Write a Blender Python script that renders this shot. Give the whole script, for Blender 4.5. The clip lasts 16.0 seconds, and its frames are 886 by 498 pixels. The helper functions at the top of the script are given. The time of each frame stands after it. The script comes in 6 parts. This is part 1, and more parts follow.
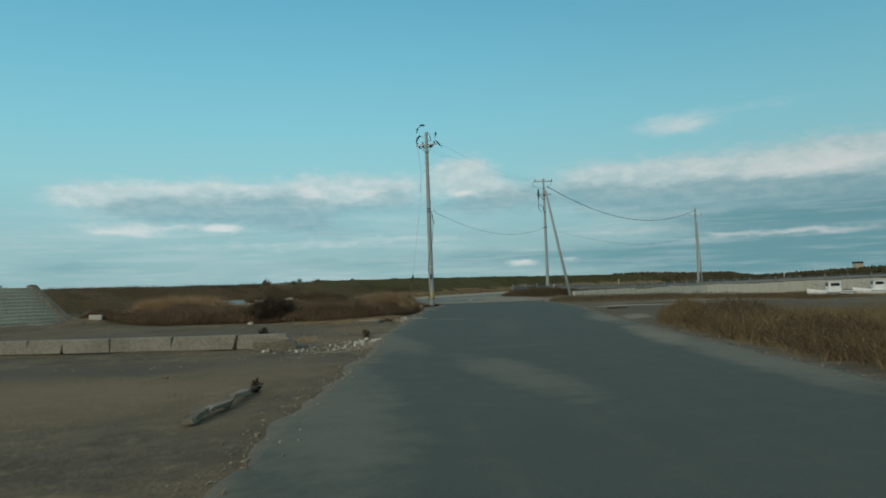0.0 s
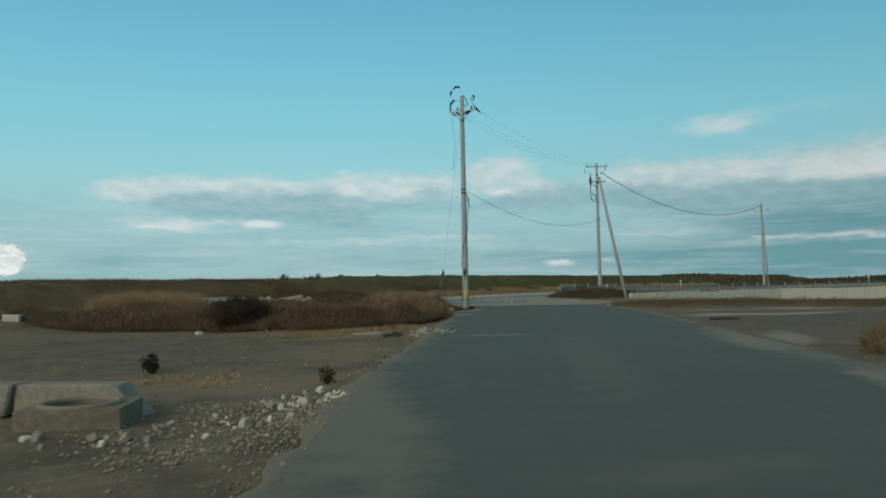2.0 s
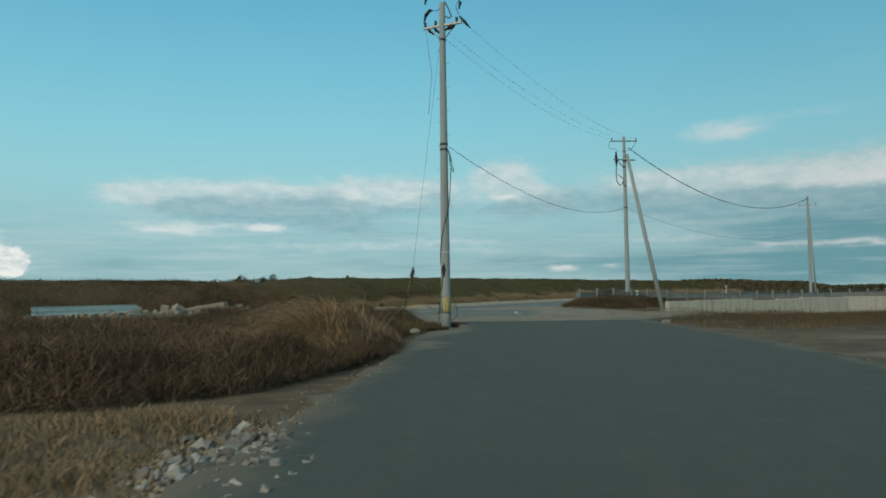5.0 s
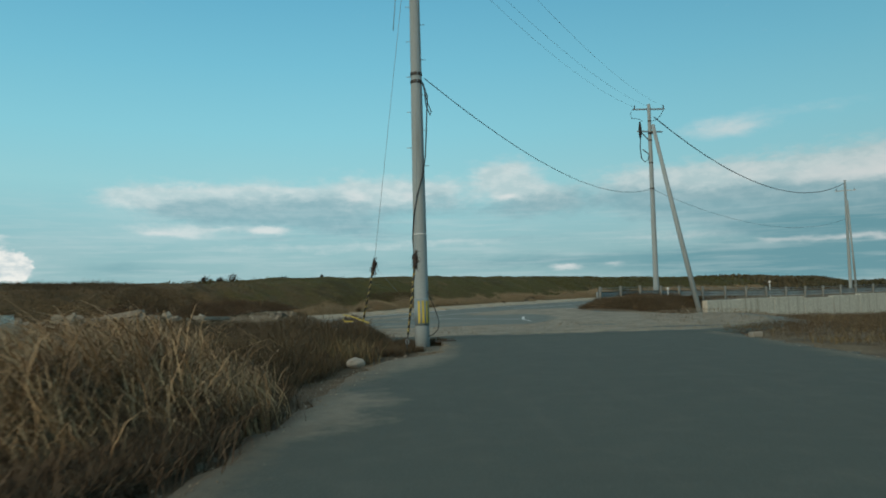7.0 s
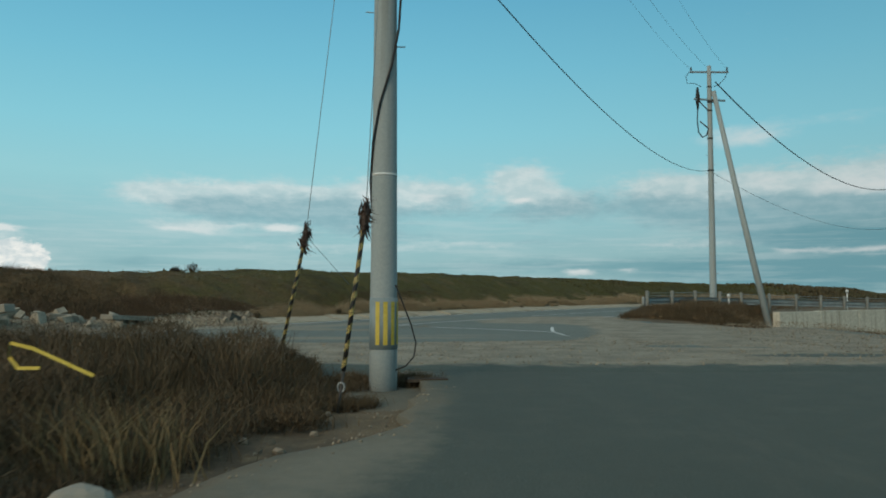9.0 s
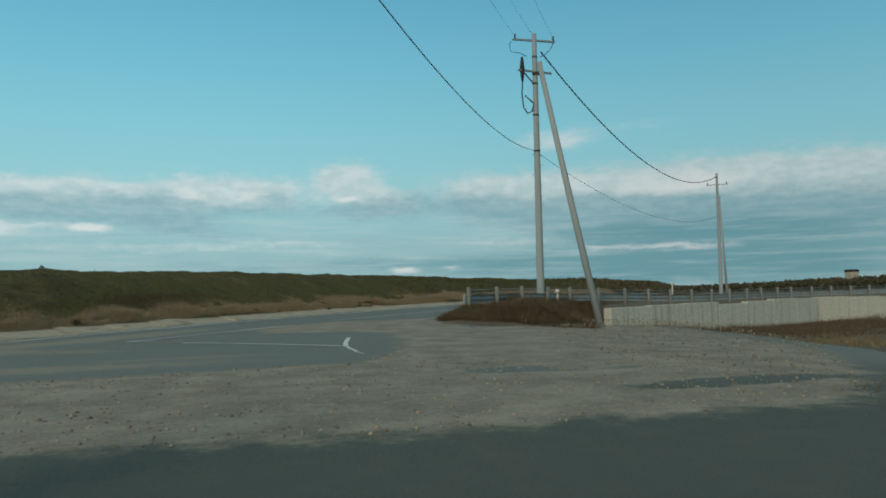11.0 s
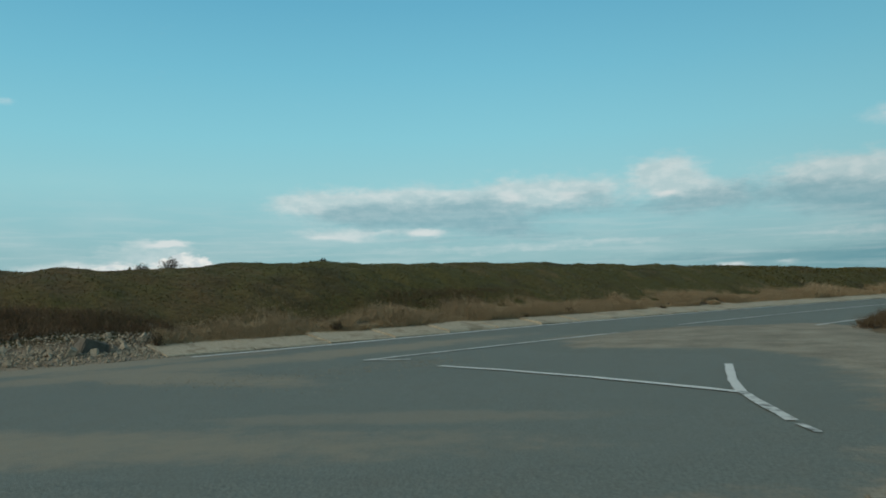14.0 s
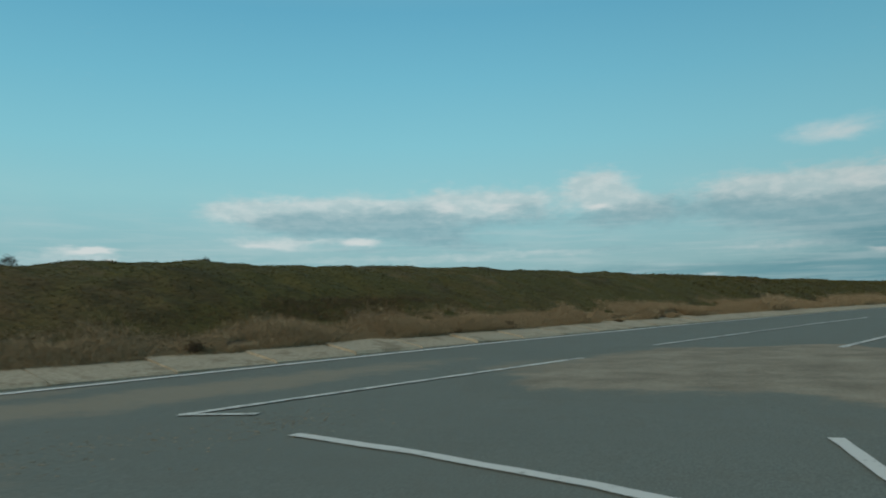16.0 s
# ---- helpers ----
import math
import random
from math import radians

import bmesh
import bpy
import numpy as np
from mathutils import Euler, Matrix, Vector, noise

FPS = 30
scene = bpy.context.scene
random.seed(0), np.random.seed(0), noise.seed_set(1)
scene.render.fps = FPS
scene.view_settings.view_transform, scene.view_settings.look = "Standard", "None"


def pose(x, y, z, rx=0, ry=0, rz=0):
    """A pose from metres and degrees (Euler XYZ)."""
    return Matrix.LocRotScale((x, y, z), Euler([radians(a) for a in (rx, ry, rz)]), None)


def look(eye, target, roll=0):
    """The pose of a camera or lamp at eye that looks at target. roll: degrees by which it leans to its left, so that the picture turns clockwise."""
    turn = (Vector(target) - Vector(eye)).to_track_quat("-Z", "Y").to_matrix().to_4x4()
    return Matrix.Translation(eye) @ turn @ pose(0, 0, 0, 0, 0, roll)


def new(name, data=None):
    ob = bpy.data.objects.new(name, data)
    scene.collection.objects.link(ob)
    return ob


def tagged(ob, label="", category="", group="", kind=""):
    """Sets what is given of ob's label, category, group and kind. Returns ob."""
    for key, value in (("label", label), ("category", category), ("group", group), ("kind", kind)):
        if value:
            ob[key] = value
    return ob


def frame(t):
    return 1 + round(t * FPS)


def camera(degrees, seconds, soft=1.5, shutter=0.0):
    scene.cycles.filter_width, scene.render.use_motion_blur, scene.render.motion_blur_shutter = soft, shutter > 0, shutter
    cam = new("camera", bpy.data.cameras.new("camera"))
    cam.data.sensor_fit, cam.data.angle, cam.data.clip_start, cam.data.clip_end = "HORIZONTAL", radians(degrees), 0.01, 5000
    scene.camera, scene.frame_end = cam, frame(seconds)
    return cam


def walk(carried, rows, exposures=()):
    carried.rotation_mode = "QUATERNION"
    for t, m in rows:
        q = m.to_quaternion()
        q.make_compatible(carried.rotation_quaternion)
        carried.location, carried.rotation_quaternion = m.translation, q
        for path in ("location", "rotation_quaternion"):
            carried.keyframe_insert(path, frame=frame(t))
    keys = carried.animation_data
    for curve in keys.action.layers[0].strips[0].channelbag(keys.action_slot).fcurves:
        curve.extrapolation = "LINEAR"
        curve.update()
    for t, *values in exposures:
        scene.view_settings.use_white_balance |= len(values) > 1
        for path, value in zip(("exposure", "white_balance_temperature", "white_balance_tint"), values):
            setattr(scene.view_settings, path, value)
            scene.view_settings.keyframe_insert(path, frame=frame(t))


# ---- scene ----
cam = camera(60.51, 16.0, soft=1.8, shutter=0.25)
PATH = [
    (0, look((-2.674, -30.399, 1.151), (-2.104, -20.429, 1.668), -2.06)),
    (0.5, look((-2.476, -27.939, 1.141), (-1.893, -17.968, 1.633), -2.12)),
    (1, look((-2.362, -25.255, 1.142), (-1.829, -15.282, 1.642), -1.68)),
    (1.5, look((-2.300, -22.951, 1.142), (-2.109, -12.965, 1.643), -1.25)),
    (2, look((-2.155, -20.599, 1.149), (-2.070, -10.613, 1.660), -1.06)),
    (2.5, look((-1.952, -18.036, 1.156), (-1.858, -8.050, 1.680), -1.40)),
    (3, look((-1.712, -15.703, 1.162), (-1.640, -5.718, 1.708), -0.95)),
    (3.5, look((-1.469, -13.120, 1.166), (-1.383, -3.136, 1.719), -0.36)),
    (4, look((-1.262, -10.584, 1.174), (-1.185, -0.601, 1.755), -0.95)),
    (4.6, look((-0.906, -7.584, 1.181), (-0.858, 2.400, 1.752), -0.83)),
    (5.25, look((-0.646, -4.424, 1.185), (-0.611, 5.559, 1.763), -0.65)),
    (5.9, look((-0.404, -1.348, 1.189), (-0.384, 8.635, 1.774), -0.48)),
    (6.5, look((-0.194, 1.310, 1.226), (-0.181, 11.293, 1.809), -0.30)),
    (7, look((0.011, 3.588, 1.210), (0.014, 13.571, 1.787), -1.45)),
    (7.5, look((0.152, 5.875, 1.210), (0.140, 15.858, 1.784), -0.87)),
    (8, look((0.257, 8.128, 1.187), (0.209, 18.111, 1.772), -0.50)),
    (8.5, look((0.306, 10.419, 1.168), (0.202, 20.401, 1.762), -0.62)),
    (9, look((0.389, 12.583, 1.116), (0.217, 22.563, 1.722), 0.13)),
    (9.5, look((0.634, 14.461, 1.142), (0.548, 24.447, 1.680), 0.91)),
    (9.7, look((0.831, 15.059, 1.118), (1.118, 25.041, 1.653), 1.06)),
    (10.1, look((1.050, 16.429, 1.134), (2.184, 26.350, 1.667), 0.74)),
    (10.5, look((1.425, 17.444, 1.142), (3.177, 27.274, 1.691), 0.01)),
    (10.75, look((1.676, 18.004, 1.148), (3.670, 27.787, 1.709), -0.54)),
    (11, look((1.921, 18.545, 1.155), (4.011, 28.307, 1.727), -1.10)),
    (11.4, look((2.261, 19.453, 1.163), (4.132, 29.258, 1.751), -1.82)),
    (11.8, look((2.569, 20.737, 1.165), (3.610, 30.665, 1.749), -1.85)),
    (12, look((2.563, 21.144, 1.186), (3.042, 31.114, 1.778), -1.73)),
    (12.5, look((2.393, 22.917, 1.113), (1.781, 32.878, 1.743), -0.98)),
    (13, look((2.291, 24.352, 1.128), (1.178, 34.270, 1.747), -1.06)),
    (13.5, look((2.131, 25.746, 1.113), (0.596, 35.608, 1.729), -1.30)),
    (14, look((1.964, 27.204, 1.053), (-0.055, 36.977, 1.691), -1.61)),
    (14.5, look((1.713, 28.517, 1.069), (-0.777, 38.187, 1.608), -2.69)),
    (15, look((1.293, 29.778, 1.100), (-1.444, 39.372, 1.781), -2.34)),
    (15.5, look((1.379, 30.836, 1.123), (-0.936, 40.540, 1.816), -2.31)),
    (16, look((1.507, 32.369, 1.047), (0.338, 42.272, 1.798), -1.29)),
]
walk(cam, PATH, [(0.0, 0.0), (2.0, 0.05), (9.5, 0.06), (12.0, 0.0), (14.5, 0.03), (15.0, 0.08), (15.5, -0.08), (16.0, -0.08)])
# ---- numbers of the sky and of stains, shared by the nodes below ----
SKY_STOPS = [(0.0, (0.285, 0.49, 0.525)), (0.06, (0.29, 0.53, 0.57)), (0.14, (0.31, 0.645, 0.695)), (0.20, (0.252, 0.628, 0.728)), (0.28, (0.185, 0.55, 0.70)), (0.36, (0.135, 0.46, 0.64)), (0.6, (0.22, 0.37, 0.44)), (1.0, (0.31, 0.37, 0.38))]
CLOUD_SOFTLY, CLOUD_BRIGHT, CLOUD_MID = (0.47, 0.605, 0.62), (0.585, 0.68, 0.68), (0.275, 0.45, 0.495)
CLOUD_DARK, CLOUD_GREY, CLOUD_PALE, CLOUD_LIT = (0.14, 0.325, 0.375), (0.225, 0.405, 0.455), (0.52, 0.64, 0.65), (0.70, 0.74, 0.73)
# azimuth, elevation, half width, half height, weight
CLOUD_SOFT = [(-22.2, 7.2, 2.8, 0.87, 0.8), (-17.9, 7.1, 4.0, 1.1, 1), (-12.0, 7.2, 4.4, 1.2, 1), (-6.3, 7.4, 2.8, 1.35, 1.1), (-1.2, 7.6, 3.2, 1.27, 1), (5.0, 8.3, 2.2, 1.43, 1.3), (8.1, 6.9, 2.4, 1.0, 0.9), (14.9, 7.7, 3.2, 1.27, 0.9), (20.1, 7.4, 3.6, 1.4, 1.0), (25.0, 7.2, 4.0, 1.6, 1.1), (30.7, 7.1, 4.8, 1.9, 1.2), (37, 7.0, 6, 2.0, 1.2), (28.4, 2.9, 7.9, 0.48, 0.5), (18.4, 3.7, 5.2, 0.4, 0.6), (-8.9, 3.6, 9.5, 0.4, 0.45), (-18.6, 4.9, 4.4, 0.48, 0.8), (0.4, 3.8, 4.8, 0.36, 0.4), (-33, 3.6, 4, 1.0, 0.7), (46, 7, 7, 2, 1.1)]
CLOUD_BODY = [(-19.0, 6.4, 3.4, 0.8, 0.9), (-14.0, 6.1, 4.3, 1.1, 1.1), (-8.8, 6.4, 3.6, 1.33, 1.0), (-6.8, 5.1, 2.9, 0.71, 0.9), (-3.0, 6.2, 2.9, 0.62, 0.7), (-0.4, 7.1, 2.2, 0.96, 0.6), (5.1, 6.1, 3.8, 0.8, 0.9), (8.8, 6.7, 2.9, 0.96, 0.7), (14.0, 6.6, 3.4, 1.1, 0.8), (19.6, 5.9, 5.3, 1.1, 1.03), (25.0, 5.3, 6.2, 1.55, 1.26), (30.6, 5.1, 6.7, 1.55, 1.26), (27.4, 3.8, 5.8, 0.62, 1.03), (34, 3.9, 8.4, 0.99, 1.15), (-3.4, 4.4, 4.3, 0.36, 0.5), (6.3, 3.9, 3.8, 0.36, 0.5), (-12.9, 4.3, 2.9, 0.26, 0.5), (42, 5.1, 9.6, 1.66, 1.26)]
CLOUD_DEEP = [(27, 1.6, 15, 1.2, 1.0), (5.9, 2.2, 10.3, 0.64, 0.5), (-8.1, 2.0, 7.9, 0.56, 0.3), (-22.9, 2.2, 3.6, 0.56, 0.5), (29.5, 4.2, 7, 0.8, 0.7), (37, 3.5, 14, 4.0, 0.6), (20, 4.0, 8, 2.5, 0.2)]
CLOUD_WHITE = [(-13.1, 4.9, 1.5, 0.36, 1.2), (-20.1, 4.8, 1.8, 0.32, 0.8), (-16.7, 5.0, 1.6, 0.24, 0.5), (-6.6, 7.3, 1.1, 0.46, 0.8), (-6.9, 8.3, 2.0, 0.48, 0.4), (-2.1, 7.4, 1.7, 0.38, 0.8), (-0.8, 8.2, 2.4, 0.4, 0.3), (4.9, 7.2, 0.9, 0.34, 1.0), (21.9, 7.8, 1.8, 0.72, 0.6), (26.9, 7.4, 2.8, 0.64, 0.7), (31.4, 7.6, 3.2, 0.87, 0.9), (29.5, 3.0, 4.8, 0.28, 0.75)]
CLOUD_WHITE += [(23.8, 3.2, 2.4, 0.24, 0.6), (9.2, 1.6, 1.3, 0.24, 1.0), (12.6, 1.7, 0.8, 0.2, 0.6), (20.8, 11.1, 3.0, 0.85, 0.8), (27, 11.9, 4.5, 0.5, 0.35), (-29.6, 2.7, 2.1, 0.9, 0.4), (-31.4, 4.3, 1.2, 0.22, 0.9), (-36.5, 2.3, 4.5, 0.65, 1.4), (-32.6, 4.4, 2.2, 0.32, 0.75), (-42, 13.4, 0.9, 0.3, 0.5), (-17, 7.8, 4.5, 0.35, 0.45), (-11, 8.0, 2.6, 0.4, 0.4), (5.8, 9.2, 1.7, 0.5, 0.5), (7.2, 8.2, 1.0, 0.8, 0.4)]
CLOUD_HEAP = [(-36.2, 1.9, 1.7, 0.9, 1.0), (-34.6, 2.1, 1.3, 0.95, 1.0), (-32.0, 2.3, 1.3, 1.05, 1.0), (-30.4, 2.55, 1.15, 1.15, 1.2), (-29.1, 2.3, 0.8, 0.95, 1.0)]
# x, y, half length, half width, turn, strength
SAND_ON_LANE = [(-1.2, -20.2, 0.5, 2.6, 8, 0.4), (-0.6, -15.9, 0.9, 0.35, 20, 0.12), (-0.9, -2.3, 0.9, 0.35, 0, 0.5), (-2.9, -13.5, 0.6, 3.2, 8, 0.4), (-3.3, -22.5, 0.6, 4.0, 4, 0.4), (2.35, -19.5, 0.5, 3.6, -6, 0.55), (2.9, -14.0, 0.5, 3.6, -9, 0.8), (4.3, -5.0, 0.7, 4.0, -10, 0.7), (-1.5, 11.5, 0.8, 1.6, -12, 0.9), (-0.6, 18.0, 0.7, 2.6, -8, 0.7), (0.3, -8.0, 0.5, 5.0, -6, 0.12)]
SAND_ON_MAIN = [(-3.7, 40.5, 6.0, 0.9, 56, 0.9), (-3.4, 32.2, 4.5, 0.7, 6, 0.9), (2.4, 44.2, 1.6, 1.3, 20, 0.8), (0.2, 33.8, 1.8, 0.35, 8, 0.55), (-8.3, 37.0, 6.0, 0.8, 56, 1.0), (-7.5, 38.9, 3.2, 0.7, 56, 1.0), (-4.6, 37.4, 2.8, 0.8, -20, 0.9)]
YARD_DARK = [(-9.5, -16.8, 6.0, 1.5, 0, 1.0), (-8.0, -4.0, 7.0, 3.0, 0, 0.45), (11.0, 2.0, 6.0, 9.0, -12, 1.0), (-7.5, -8.0, 5.0, 2.0, 0, 0.25)]
YARD_TAN = [(-8.5, -20.5, 4.5, 2.4, 8, 1.0), (-5.0, -18.6, 1.6, 2.6, 0, 0.7), (-5.2, -10.4, 2.2, 1.3, 5, 0.9), (-4.0, -1.2, 2.4, 0.7, 10, 0.9), (-4.2, -5.5, 1.3, 2.5, 0, 0.6)]
YARD_PALE = [(10.5, 8.5, 3.4, 0.9, 4, 1.0), (14.0, 14.0, 4.5, 1.0, 6, 0.7), (5.6, -3.8, 2.2, 0.5, 70, 0.6), (-10.3, 35.3, 11.0, 1.4, 56, 0.75)]
BARE_IN_GRAVEL = [(5.2, 29.2, 0.75, 0.45, 0, 1.0), (6.2, 28.9, 1.2, 0.3, 5, 0.5), (7.2, 26.9, 1.7, 0.45, 8, 0.8), (-5.5, 28.6, 1.4, 0.4, 10, 0.7)]

# ---- sun, sky and exposure ----
SUN_AZ, SUN_EL = 215.0, 24.0          # degrees from north (+y) clockwise: behind and to the left
sun = new("sun", bpy.data.lights.new("sun", "SUN"))
sun.data.energy, sun.data.angle, sun.data.color = 1.42, radians(25), (1.0, 0.82, 0.57)
sa, se = radians(SUN_AZ), radians(SUN_EL)
sun.matrix_world = look((math.sin(sa) * 50, math.cos(sa) * 50 - 0, math.tan(se) * 50), (0, 0, 0))


class Nodes:
    """Short hand for node trees."""

    def __init__(self, tree):
        self.t = tree
        tree.nodes.clear()

    def n(self, kind, **props):
        nd = self.t.nodes.new(kind)
        for k, v in props.items():
            if k == "operation":
                nd.operation = v
            elif k == "blend_type":
                nd.blend_type = v
            elif k == "data_type":
                nd.data_type = v
        return nd

    def put(self, nd, idx, v):
        if v is None:
            return
        if hasattr(v, "links"):
            self.t.links.new(v, nd.inputs[idx])
        else:
            nd.inputs[idx].default_value = v

    def math(self, op, a, b=None, c=None):
        nd = self.n("ShaderNodeMath", operation=op)
        self.put(nd, 0, a), self.put(nd, 1, b), self.put(nd, 2, c)
        return nd.outputs[0]

    def vec(self, op, a, b=None):
        nd = self.n("ShaderNodeVectorMath", operation=op)
        self.put(nd, 0, a), self.put(nd, 1, b)
        return nd.outputs["Value" if op in ("DOT_PRODUCT", "LENGTH") else "Vector"]

    def step(self, x, lo, hi):
        nd = self.n("ShaderNodeMapRange")
        nd.interpolation_type = "SMOOTHSTEP"
        self.put(nd, 0, x)
        nd.inputs[1].default_value, nd.inputs[2].default_value = lo, hi
        return nd.outputs[0]

    def noise(self, vec, scale, detail=4.0, rough=0.55, distort=0.0):
        nd = self.n("ShaderNodeTexNoise")
        self.put(nd, "Vector", vec)
        nd.inputs["Scale"].default_value, nd.inputs["Detail"].default_value = scale, detail
        nd.inputs["Roughness"].default_value, nd.inputs["Distortion"].default_value = rough, distort
        return nd.outputs["Fac"]

    def mix(self, f, a, b, mode="MIX"):
        nd = self.n("ShaderNodeMix", data_type="RGBA", blend_type=mode)
        self.put(nd, 0, f)
        self.put(nd, 6, a if hasattr(a, "links") else (*a, 1)[:4])
        self.put(nd, 7, b if hasattr(b, "links") else (*b, 1)[:4])
        return nd.outputs[2]

    def ramp(self, f, stops):
        nd = self.n("ShaderNodeValToRGB")
        self.put(nd, 0, f)
        el = nd.color_ramp.elements
        while len(el) < len(stops):
            el.new(0.5)
        for e, (p, c) in zip(el, stops):
            e.position, e.color = p, (*c, 1)
        return nd.outputs[0]

    def join(self, x, y, z=0.0):
        nd = self.n("ShaderNodeCombineXYZ")
        self.put(nd, 0, x), self.put(nd, 1, y), self.put(nd, 2, z)
        return nd.outputs[0]


world = bpy.data.worlds.new("sky")
scene.world = world
world.use_nodes = True
N = Nodes(world.node_tree)
coord = N.n("ShaderNodeTexCoord").outputs["Generated"]
sky = N.n("ShaderNodeTexSky")
sky.sky_type, sky.sun_disc = "NISHITA", False
sky.sun_elevation, sky.sun_rotation = se, sa
sep = N.n("ShaderNodeSeparateXYZ")
N.put(sep, 0, coord)
DEG = 180 / math.pi
az = N.math("MULTIPLY", N.math("ARCTAN2", sep.outputs[0], sep.outputs[1]), DEG)
el = N.math("MULTIPLY", N.math("ARCSINE", sep.outputs[2]), DEG)
# clear sky: the Nishita sky, pulled to a clean blue-green
clear = N.ramp(N.math("DIVIDE", el, 60.0), SKY_STOPS)
air = N.mix(0.85, N.mix(1.0, sky.outputs[0], (0.05, 0.05, 0.05), "MULTIPLY"), clear)
# clouds: ragged patches where the banks lie, in degrees of azimuth and elevation
puff = N.join(N.math("MULTIPLY", az, 0.30), N.math("MULTIPLY", el, 0.62))
flat = N.join(N.math("MULTIPLY", az, 0.13), N.math("MULTIPLY", el, 0.40))
wob1 = N.math("SUBTRACT", N.noise(flat, 1.6, 5, 0.6), 0.5)
wob2 = N.math("SUBTRACT", N.noise(N.vec("ADD", flat, (7.3, 2.1, 0)), 1.9, 5, 0.6), 0.5)
spot = N.join(N.math("ADD", az, N.math("MULTIPLY", wob1, 3.6)), N.math("ADD", el, N.math("MULTIPLY", wob2, 1.3)))


def bank(at, items):
    total = None
    for a, e, ra, re, w in items:
        d = N.vec("MULTIPLY", N.vec("SUBTRACT", at, (a, e, 0)), (1 / ra, 1 / re, 0))
        g = N.math("MULTIPLY", N.math("EXPONENT", N.math("MULTIPLY", N.vec("DOT_PRODUCT", d, d), -1.0)), w)
        total = g if total is None else N.math("ADD", total, g)
    return total


def ragged(items, lo, hi, amount, shift):
    """Soft patches with torn, billowing edges."""
    rag = N.math("ADD", N.math("MULTIPLY", N.noise(N.vec("ADD", flat, shift), 3.0, 6, 0.6), 0.5), N.math("MULTIPLY", N.noise(N.vec("ADD", puff, shift), 3.2, 7, 0.62), 0.5))
    return N.step(N.math("ADD", bank(spot, items), N.math("MULTIPLY", N.math("SUBTRACT", rag, 0.5), amount)), lo, hi)


soft = ragged(CLOUD_SOFT, 0.12, 0.90, 1.3, (0, 0, 0))
body = ragged(CLOUD_BODY, 0.10, 1.15, 1.5, (0.06, 0.22, 0))
deep = ragged(CLOUD_DEEP, 0.1, 1.0, 0.4, (3.3, 1.2, 0))
streak = ragged(CLOUD_WHITE, 0.15, 1.15, 0.9, (5.1, 4.2, 0))
haze = N.math("MULTIPLY", N.step(N.noise(flat, 0.9, 4, 0.6), 0.40, 0.72), N.math("SUBTRACT", 1.0, N.step(el, 4.0, 11.0)))
air = N.mix(N.math("MULTIPLY", haze, 0.22), air, CLOUD_PALE)
# thin level streaks low over the land
level = N.join(N.math("MULTIPLY", az, 0.035), N.math("MULTIPLY", el, 0.55))
low = N.math("SUBTRACT", 1.0, N.step(el, 3.5, 8.5))
bars = N.step(N.noise(N.vec("ADD", level, (2.7, 0.4, 0)), 3.4, 6, 0.62, 0.25), 0.44, 0.68)
billow = N.step(N.noise(N.vec("ADD", puff, (1.2, 5.5, 0)), 2.4, 6, 0.6), 0.38, 0.66)
air = N.mix(N.math("MULTIPLY", soft, 0.88), air, N.mix(billow, CLOUD_SOFTLY, CLOUD_BRIGHT))
air = N.mix(N.math("MULTIPLY", body, 0.85), air, N.mix(billow, CLOUD_GREY, CLOUD_MID))
air = N.mix(N.math("MULTIPLY", deep, 0.9), air, CLOUD_DARK)
air = N.mix(N.math("MULTIPLY", N.math("MULTIPLY", bars, low), 0.30), air, CLOUD_PALE)
air = N.mix(N.math("MULTIPLY", streak, 0.85), air, CLOUD_LIT)
# a sunlit heap cloud over the bank, crisp at its top
edge = N.math("MULTIPLY", N.math("SUBTRACT", N.noise(puff, 4.5, 5, 0.6), 0.5), 1.1)
heap = N.step(N.math("ADD", bank(N.join(az, el), CLOUD_HEAP), edge), 0.40, 0.70)
air = N.mix(N.math("MULTIPLY", heap, 0.95), air, N.mix(N.step(N.noise(N.vec("ADD", puff, (4.0, 0.7, 0)), 2.2, 5, 0.6), 0.36, 0.62), (0.56, 0.64, 0.65), (0.84, 0.845, 0.80)))
# the sky grows deeper away from the sun
air = N.mix(N.math("MULTIPLY", N.step(az, -12.0, 42.0), 0.17), air, (0.0, 0.0, 0.0))
back = N.n("ShaderNodeBackground")
N.put(back, 0, air)
back.inputs[1].default_value = 1.0
N.t.links.new(back.outputs[0], N.n("ShaderNodeOutputWorld").inputs[0])
scene.view_settings.exposure = 0.0


